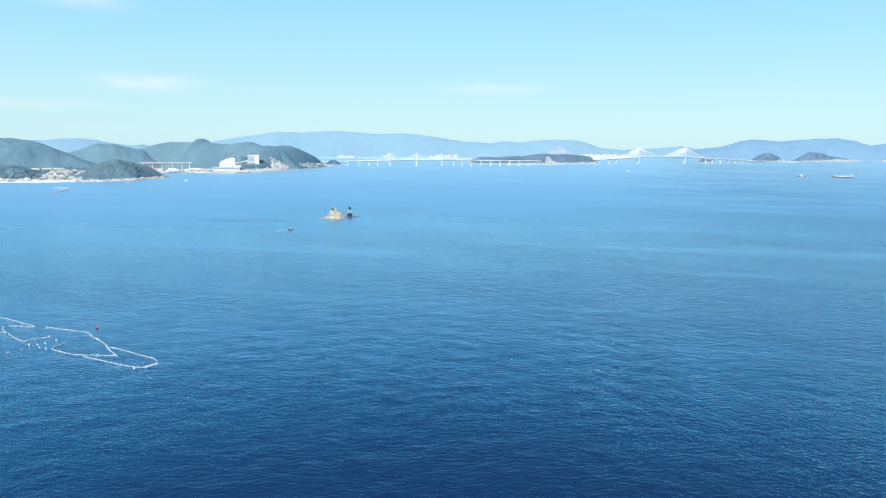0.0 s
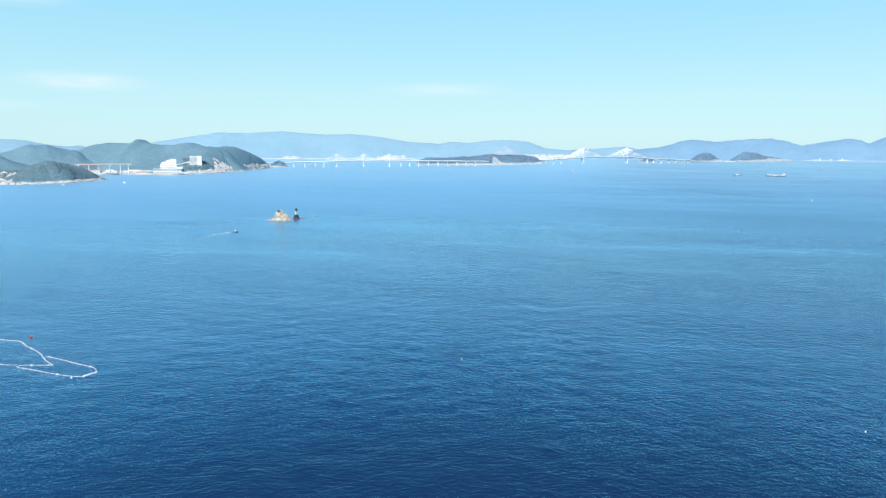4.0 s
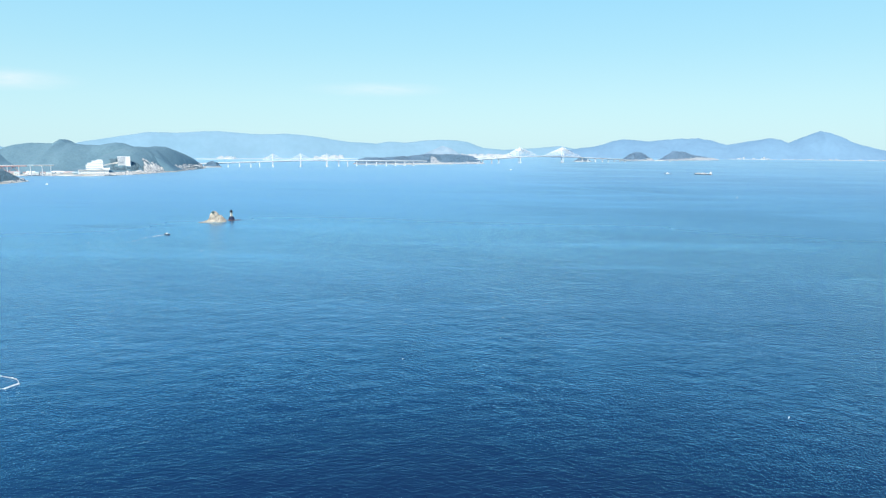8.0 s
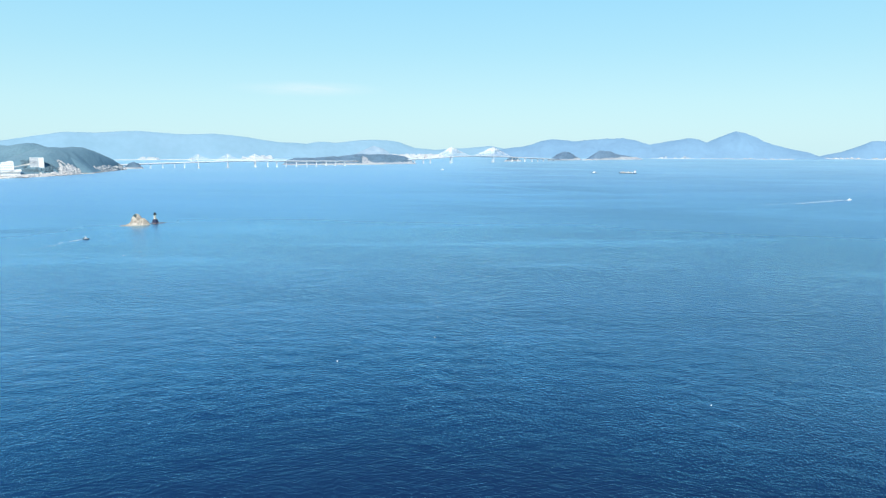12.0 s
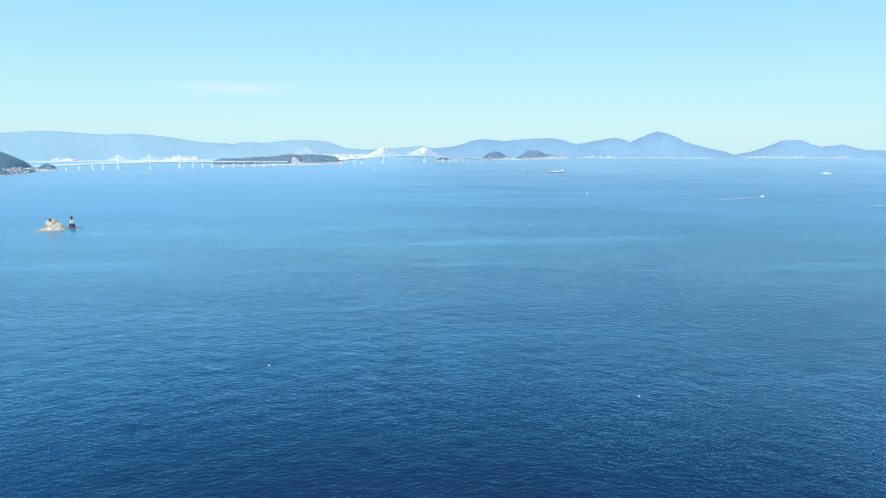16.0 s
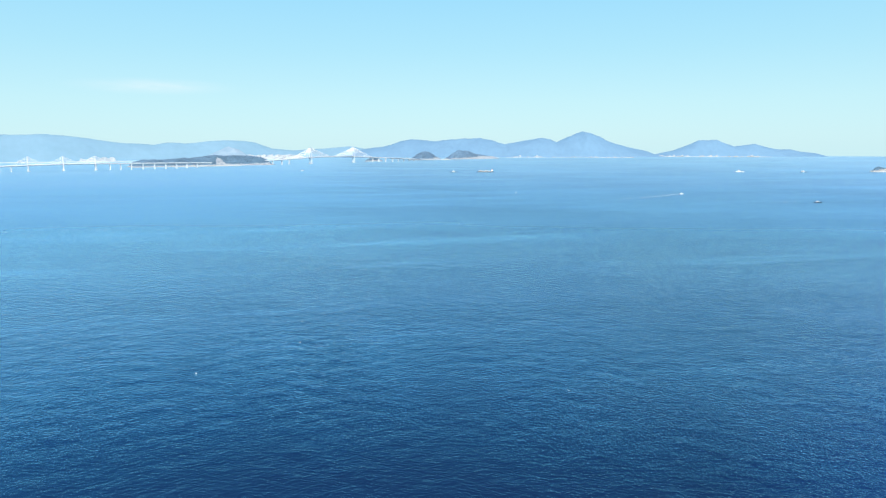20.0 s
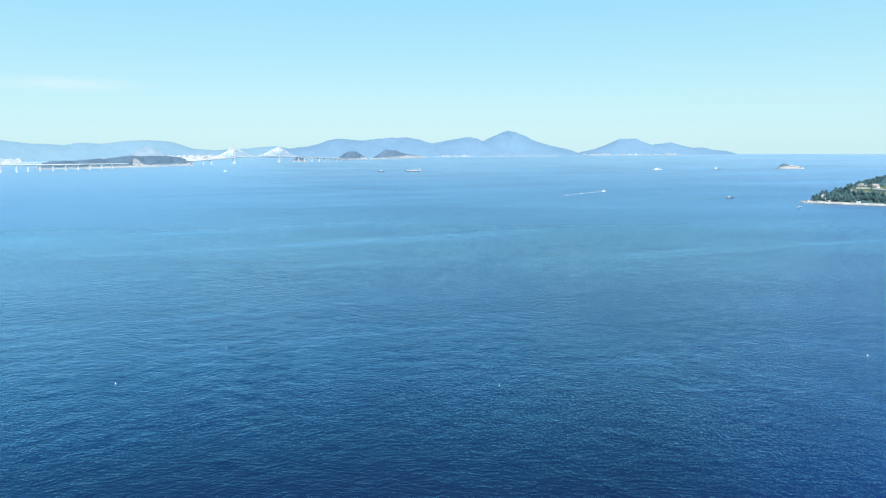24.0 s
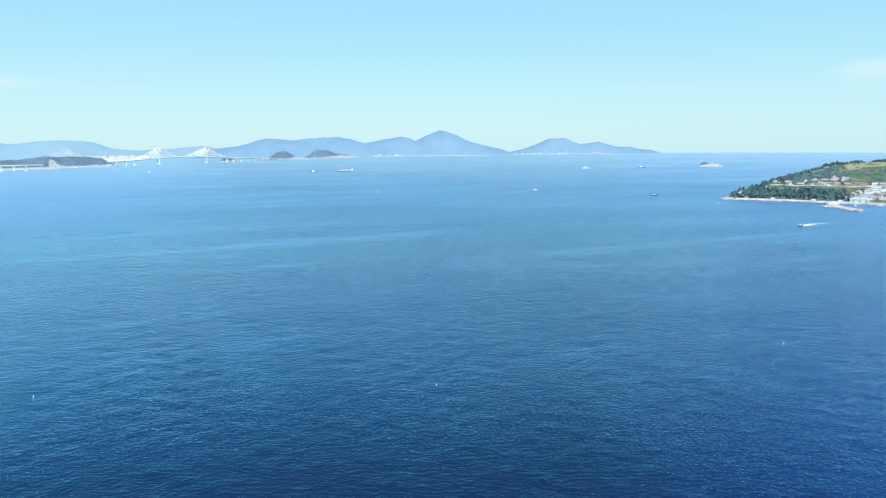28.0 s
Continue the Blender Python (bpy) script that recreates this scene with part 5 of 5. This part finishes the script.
wake([(-136, 594), (-142, 584), (-147, 572), (-152, 556), (-156, 545)], 1.5, 9.0, 3, "thin foam trail behind the fishing boat", 0.90, M_old_foam)
wake([(768, 443), (776, 446), (785, 448)], 1.4, 2.0, 4, "short foam trail behind the fishing boat")


wake([(824, 598), (790, 606), (759, 640), (704, 684)], 4.0, 5.0, 6, "faint foam trail behind the work boat", 0.86, M_foam)


def raft(x, y, turn, length, material, label):
    ob = thing("fish_raft", label, "raft", (x, y, 0), turn, group="fish farm rafts off the beach")
    for k in (-1, 0, 1):
        part("beam", boxed(-length / 2, length / 2, k * 1.8 - 0.25, k * 1.8 + 0.25, 0.1, 0.5), material, ob)
    for k in range(7):
        u = length * (k / 6 - 0.5)
        part("cross_beam", boxed(u - 0.2, u + 0.2, -2.2, 2.2, 0.5, 0.75), material, ob)


raft(-621.7, 1116.8, -11.5, 26, M_white, "long white floating fish raft")
raft(-581, 1044, 102, 62, M_faded_red, "long faded red floating fish raft")
marker = thing("marker_float", "long red marker float lying beside the net", "float", (-140.6, 270.5, 0.2), 12)
part("body", lathe(bmesh.new(), [(0.06, -0.62), (0.18, -0.52), (0.21, 0.0), (0.18, 0.52), (0.06, 0.62)]), M_red, marker).rotation_euler = (0, radians(90), 0)
part("rope_eye", rodded((0.58, 0, 0), (0.8, 0, 0.05), 0.05), M_rope, marker)
part("staff", rodded((-0.2, 0, 0.12), (-0.2, 0, 0.5), 0.04), M_red, marker)


# ---- the village peninsula ----
def shore_x(y):
    """Where the peninsula's harbour side meets the water, for a place along it."""
    return float(np.interp(y, (-400, -100, 100, 200, 306, 330, 364, 403, 477), (955, 945, 935, 918, 894, 890, 876, 869, 840)))


def village_z(x, y):
    c = x - shore_x(y)
    edge = 477 + 0.33 * (x - 840) - y
    if c < -4 or edge < -4:
        return -3.0
    w = fractal(x / 70, y / 70, 2.5)
    rise = 50 * (1 - math.exp(-max(0, c - 12) / 230))
    k = min(1.0, max(0.0, edge / 110))
    rise *= k * (0.75 + 0.25 * min(1.0, max(0.0, (480 - y) / 150)))
    rise *= 1 - 0.30 * math.exp(-((y - 325) / 45) ** 2) * math.exp(-c / 120)
    rise += 9 * math.exp(-((x - 1165) / 85) ** 2 - ((y - 425) / 75) ** 2)
    # a shelf above the steep belt of pines carries the upper lane
    shelf = float(np.interp(y, (372, 400, 430, 455, 470), (0, 3.5, 6.5, 10.5, 9.5)))
    rise += shelf * float(np.interp(c, (28, 72, 100, 190), (0, 1, 1, 0)) * np.interp(edge, (14, 44), (0, 1)))
    back = min(1.0, max(0.0, (1420 - x) / 200))
    lip = min(1.0, max(0.0, min(c + 4, edge + 4) / 4))
    terrace = 0.35 * math.sin(rise * 1.9) if c > 60 else 0.0
    return (1.7 + rise * back + terrace + 1.6 * w * min(1.0, max(0, c - 14) / 60)) * lip - 3.0 * (1 - lip)


xs, ys = np.arange(826, 1440, 5.0), np.arange(-400, 740, 5.0)
verts = [(x, y, village_z(x, y)) for x in xs for y in ys]
k = len(ys)
i = (np.arange(len(xs) - 1)[:, None] * k + np.arange(k - 1)[None, :]).ravel()
tagged(sheet("ground_peninsula", verts, np.stack([i, i + k, i + k + 1, i + 1], 1), M_field), "terraced green slope of the village peninsula", "ground", "", "structure")


def plot(name, corners, material, label):
    """A plot of open ground laid just over the slope between four corners of the plan."""
    n, verts = 12, []
    (a, b, c, d) = [Vector(p) for p in corners]
    for i in range(n + 1):
        for j in range(n + 1):
            u, v = i / n, j / n
            p = (a * (1 - u) + b * u) * (1 - v) + (d * (1 - u) + c * u) * v
            p += Vector((fractal(u * 4, v * 4, 1.0), fractal(u * 4, v * 4, 5.0))) * 2.5
            verts.append((p.x, p.y, village_z(p.x, p.y) + 0.45))
    faces = [(k, k + n + 1, k + n + 2, k + 1) for k in range(len(verts) - n - 2) if (k + 1) % (n + 1)]
    tagged(sheet(name, verts, faces, material), label, "field", "", "structure")


plot("field_top", ((1098, 430), (1130, 390), (1190, 412), (1158, 462)), M_straw, "dry straw-coloured field on top of the peninsula")
plot("field_slope", ((952, 384), (962, 352), (1002, 366), (990, 396)), M_earth, "bare brownish slope above the harbour")


def pine(seed, height, spread):
    """A coastal pine: leaning tapered trunk, limbs and a ragged crown of needle clumps."""
    rng = random.Random(seed)
    ob = thing("pine_tree", "dark green coastal pine with a ragged crown", "tree", group="pines along the village shore")
    bm = bmesh.new()
    lean = Vector((rng.uniform(-0.5, 0.5), rng.uniform(-0.5, 0.5), 0))
    fork = lean + Vector((0, 0, height * 0.55))
    rod(bm, (0, 0, -1.0), fork, 0.26, 0.16, 7)
    rod(bm, fork, lean * 1.6 + Vector((0, 0, height * 0.9)), 0.16, 0.05, 6)
    vs, fs, base = [], [], 0
    for j in range(26):
        a, h = rng.uniform(0, 6.28), rng.uniform(0.38, 0.98)
        reach = spread * rng.uniform(0.35, 1.0) * (1.25 - h)
        tip = lean + Vector((reach * math.cos(a), reach * math.sin(a), height * h))
        if j % 3 == 0:
            rod(bm, lean * h + Vector((0, 0, height * (h - 0.1))), tip, 0.08, 0.03, 5)
        v, f = CLUMPS[rng.randrange(8)]
        r = rng.uniform(0.6, 1.35) * spread * 0.31
        vs.append(v * (r, r, r * 0.62) + tuple(tip))
        fs.append(f + base)
        base += len(v)
    part("trunk", bm, M_bark, ob)
    sheet("crown", np.concatenate(vs), np.concatenate(fs), M_pine, ob, smooth=False)
    return ob


def gardens(x, y):
    """The open ground of the upper lane and its houses, between the belt of pines and the spine."""
    c = x - shore_x(y)
    return 388 < y < 464 and (52 if y > 440 else 58) < c < 118 and 477 + 0.33 * (x - 840) - y > 40


pines = [pine(60 + i, h, s) for i, (h, s) in enumerate(((6.8, 2.8), (7.8, 3.0), (5.6, 2.6), (7.0, 2.4), (5.0, 2.8)))]
rng = random.Random(77)
spots = []
for _ in range(1500):
    pick = rng.random()
    if pick < 0.46:      # belt between the quay and the village
        y = rng.uniform(345, 470)
        x = shore_x(y) + rng.uniform(15, 52 if y > 365 else 34)
    elif pick < 0.84:    # wooded spine towards the open sea
        x = rng.uniform(858, 1230) if rng.random() < 0.7 else rng.uniform(856, 925)
        y = 477 + 0.33 * (x - 840) - rng.uniform(4, 52)
    else:                # tree line that climbs to the top of the fields
        t = rng.random()
        x, y = 1218 - 30 * t + rng.gauss(0, 7), 574 - 94 * t
    if not gardens(x, y) and all((x - p) ** 2 + (y - q) ** 2 > 15 for p, q in spots):
        spots.append((x, y))
    if len(spots) == 300:
        break
for j, (x, y) in enumerate(spots):
    m = pose(x, y, village_z(x, y), 0, 0, rng.uniform(0, 360))
    if j < len(pines):
        pines[j].matrix_basis = m
    else:
        copy_thing(pines[j % len(pines)], m)
extra = []
for _ in range(2600):
    x = rng.uniform(880, 1230)
    y = rng.uniform(200, 560)
    if 1090 < x < 1190 and 388 < y < 462 or 950 < x < 1004 and 350 < y < 398 or gardens(x, y) and rng.random() < 0.85:
        continue
    if fractal(x / 30, y / 30, 7.7) > 0.03 or (477 + 0.33 * (x - 840) - y < 50 and x > 880):
        z = village_z(x, y)
        if z > 4:
            extra.append((x, y, z - 0.6))
for x0 in (985, 1004, 1030, 1052, 1078, 1104, 1128, 1150):   # hedges along the terrace edges
    for k in range(150):
        y = rng.uniform(290, 470)
        x = x0 + 0.25 * (y - 380) + rng.gauss(0, 1.6)
        if fractal(x0 / 7.0, y / 26, 3.1) > -0.05 and 477 + 0.33 * (x - 840) - y > 60:
            extra.append((x, y, village_z(x, y) - 0.2))
spine = []
for _ in range(3200):
    x = rng.uniform(890, 1240)
    y = 477 + 0.33 * (x - 840) - rng.uniform(3, 66)
    if not (1090 < x < 1190 and 388 < y < 462 or gardens(x, y)):
        spine.append((x, y, village_z(x, y) + 0.5))
for _ in range(1500):    # ragged groves on the slope between the spine and the upper houses
    x = rng.uniform(940, 1120)
    y = 477 + 0.33 * (x - 840) - rng.uniform(50, 120)
    if not gardens(x, y) and fractal(x / 16, y / 16, 6.1) > 0.10 + 0.0022 * max(0.0, 477 + 0.33 * (x - 840) - y - 60):
        spine.append((x, y, village_z(x, y) + 0.3))
for _ in range(130):     # garden trees behind and between the upper houses
    y = rng.uniform(384, 462)
    x = shore_x(y) + rng.uniform(96, 124)
    spine.append((x, y, village_z(x, y) + 0.6))
for _ in range(120):
    y = rng.uniform(376, 450)
    x = shore_x(y) + rng.uniform(54, 72)
    if fractal(x / 9, y / 9, 2.2) > 0.0:
        spine.append((x, y, village_z(x, y) + 0.4))
for _ in range(900):
    y = rng.uniform(350, 470)
    x = shore_x(y) + rng.uniform(12, 50)
    spine.append((x, y, village_z(x, y) + 0.5))
for _ in range(420):
    (x0, y0), (x1, y1) = rng.choice((((1188, 481), (1181, 465)), ((1179, 456), (1186, 446)), ((1190, 430), (1190, 404)), ((1190, 420), (1192, 380))))
    t = rng.random()
    x, y = x0 + (x1 - x0) * t + rng.gauss(0, 4), y0 + (y1 - y0) * t + rng.gauss(0, 1.5)
    spine.append((x, y, village_z(x, y) + rng.uniform(0.5, 3.0)))
woods("thicket_spine", spine, 0.9, 2.4, 42, M_pine, "dense evergreen thicket along the peninsula's spine")
woods("scrub_peninsula", extra, 0.9, 2.4, 41, M_pine, "dark scrub and small trees between the terraces")

VILLAGE = "houses of the peninsula village"
cottages = [house(7.2, 5.2, 2.4, M_plaster, M_orange, "white village house with a muted mauve-brown tile roof", VILLAGE),
            house(7.6, 5.2, 2.4, M_plaster, M_rust, "white village house with a rust-brown tile roof", VILLAGE),
            house(7.8, 5.6, 2.4, M_plaster, M_pale_blue, "white village house with a pale blue metal roof", VILLAGE),
            house(7, 5.2, 2.4, M_plaster, M_plaster, "small village house with a whitewashed flat roof", VILLAGE, True),
            house(7, 5.6, 4.6, M_plaster, M_grey, "two-storey white village house with a grey flat roof", VILLAGE, True),
            house(10.5, 5.4, 2.6, M_plaster, M_concrete, "long white village house with a pale concrete roof", VILLAGE, True),
            house(7.4, 5.4, 2.5, M_cream, M_grey, "cream village house with a grey tile roof", VILLAGE)]
# along the upper lane, then round the little harbour
spots = [(911, 455, 3), (944, 461, 5), (947, 446, 0), (943, 426, 0), (962, 429, 3), (971, 420, 5), (954, 405, 5), (962, 400, 1), (983, 402, 0), (994, 402, 0),
         (990, 393, 4), (949, 394, 3), (942, 411, 3), (978, 411, 0), (966, 391, 1), (934, 436, 3), (1004, 396, 0), (973, 381, 1), (1002, 409, 3)]
for _ in range(2400):
    y = rng.uniform(180, 354)
    c = rng.uniform(20, 108) if y > 300 else rng.uniform(24, 96)
    x = shore_x(y) + c
    if 480 + 0.33 * (x - 840) - y < 34:
        continue
    if all((x - p) ** 2 + (y - q) ** 2 > 52 for p, q, _ in spots):
        spots.append((x, y, rng.choice((2, 2, 3, 4, 6, 5, 6, 2))))
    if len(spots) == 180:
        break
used = set()
for x, y, kind in spots:
    z = min(village_z(x + a, y + b) for a in (-5, 5) for b in (-4, 4)) - 0.1
    m = pose(x, y, z, 0, 0, -62 + rng.uniform(-28, 28))
    if kind in used:
        copy_thing(cottages[kind], m)
    else:
        cottages[kind].matrix_basis = m
        used.add(kind)

lane = [Vector((shore_x(y) + c, y, village_z(shore_x(y) + c, y) + 0.25)) for y, c in ((456, 72), (451, 73), (446, 75), (431, 76), (418, 80), (400, 80), (390, 86), (374, 92), (356, 98), (340, 104))]
village_lane = part("village_lane", swept(bezier_line(lane, 6), [(-1.5, -1.5), (-1.5, 0.3), (1.5, 0.3), (1.5, -1.5)]), M_concrete)
tagged(village_lane, "pale concrete lane past the upper village houses", "road", "", "structure")
# quay, road and breakwater
front = bezier_line([(846, 462, 0), (858, 430, 0), (869, 403, 0), (876, 364, 0), (890, 330, 0), (894, 306, 0), (918, 200, 0), (935, 100, 0)], 8)
seawall = part("sea_wall", swept(front, [(-1.5, 0.5), (-1.5, 2.6), (-0.8, 2.6), (-0.8, 1.75), (5.0, 1.75), (5.0, 0.5)][::-1]), M_quay)
tagged(seawall, "pale concrete sea wall with a quayside road", "sea wall", "", "structure")
# dark strip for the wet foot, with the wall face's shade painted in
footing = part("sea_wall_foot", swept(front, [(-1.9, -3), (-1.9, 0.5), (5.2, 0.5), (5.2, -3)][::-1]), M_wet_shaded)
tagged(footing, "dark wet foot of the sea wall, its face's shade painted in", "sea wall", "", "structure")
mole = part("breakwater", swept(bezier_line([(880, 356, 0), (858, 350, 0), (838, 340, 0), (815, 318, 0), (801, 302, 0)], 5), [(-6, -3), (-5, 1.7), (5, 1.7), (6, -3)]), M_quay)
tagged(mole, "concrete harbour breakwater", "breakwater", "", "structure")
spots = []
for _ in range(170):
    t = rng.random()
    x, y = (832 - 36 * t, 345 - 46 * t) if rng.random() < 0.75 else (800 + rng.uniform(-5, 5), 301 + rng.uniform(-5, 5))
    spots.append((x + rng.uniform(-7, 4), y + rng.uniform(-4, 6), rng.uniform(0.0, 1.6)))
boulders("armour_rock_breakwater", spots, 0.5, 1.1, 50, M_cliff, "pale armour blocks heaped on the breakwater")
spots = [(849 + rng.uniform(-10, 12), 470 + rng.uniform(-14, 12), rng.uniform(0, 1.2)) for _ in range(90)]
spots += [(shore_x(y) - 2, y, 0.3) for y in (rng.uniform(380, 465) for _ in range(60))]
boulders("shore_rock_point", spots, 0.5, 1.5, 51, M_cliff, "pale shore rocks at the tip of the peninsula")
ramp = part("ramp_road", swept(bezier_line([(852, 452, 3.0), (862, 462, 5.0), (868, 470, 7.0), (880, 474, 9.0)], 4), [(-1.6, -4), (-1.6, 0.3), (1.6, 0.3), (1.6, -4)]), M_concrete)
tagged(ramp, "pale concrete ramp road climbing from the point", "road", "", "structure")


def warehouse(x, y, w, d, h, turn, roof, label):
    ob = thing("warehouse", label, "warehouse", (x, y, 1.9), turn, group="sheds on the village quay")
    part("wall", boxed(-w / 2, w / 2, -d / 2, d / 2, -0.5, h), M_pale_blue if roof is M_pale_blue else M_white, ob)
    part("roof", gable(bmesh.new(), w, d, h, h + 1.6, 0.5), roof, ob)
    for k in range(3):
        u = w * (k / 3 - 0.33)
        part("shutter_door", boxed(u - 1.5, u + 1.5, -d / 2 - 0.08, -d / 2 + 0.1, 0, 3.0), M_grey, ob)


warehouse(893, 334, 20, 9, 3.8, -70, M_pale_blue, "pale blue metal fish warehouse on the quay")
warehouse(905, 300, 14, 9, 4.0, -75, M_white, "white shed on the village quay")
warehouse(909, 276, 16, 9, 4.2, -76, M_blue, "white shed with a blue roof on the village quay")


def lamp_post(x, y, z):
    ob = thing("street_lamp", "tall grey street lamp on the quay", "street lamp", (x, y, z), -60, group="lamps along the quay")
    part("pole", rodded((0, 0, 0), (0, 0, 8.0), 0.16, 0.09), M_grey, ob)
    part("arm", rodded((0, 0, 7.9), (-1.6, 0, 8.3), 0.08), M_grey, ob)
    part("lamp_head", boxed(-2.2, -1.5, -0.18, 0.18, 8.2, 8.4, bevel=0.05), M_white, ob)


for y in (440, 415, 388, 362, 340, 316, 290, 264):
    lamp_post(shore_x(y) + 4, y, 1.8)
for x, y, a in ((878, 318, 100), (884, 300, 95), (886, 284, 110), (893, 262, 100), (868, 330, 60), (850, 322, 60), (898, 240, 95), (881, 308, 280)):
    motor_boat(x, y, a, 6.5, "moored white fishing boat in the little harbour", M_white if a != 100 else M_blue, "fishing_boat", "boats moored in the village harbour")
for x, y in ((862, 425), (873, 380), (880, 352)):
    ob = thing("parked_van", "small white van parked on the quay road", "van", (x + 4, y, 1.87), 105, group="vans parked on the quay")
    part("body", boxed(-2.2, 2.2, -0.9, 0.9, 0.45, 2.1, bevel=0.2), M_white, ob)
    part("windscreen", boxed(2.14, 2.24, -0.75, 0.75, 1.2, 1.9), M_glass, ob)
    for u in (-1.4, 1.4):
        for v in (-0.85, 0.85):
            part("wheel", rodded((u, v - 0.12, 0.38), (u, v + 0.12, 0.38), 0.38, sides=12), M_black, ob)
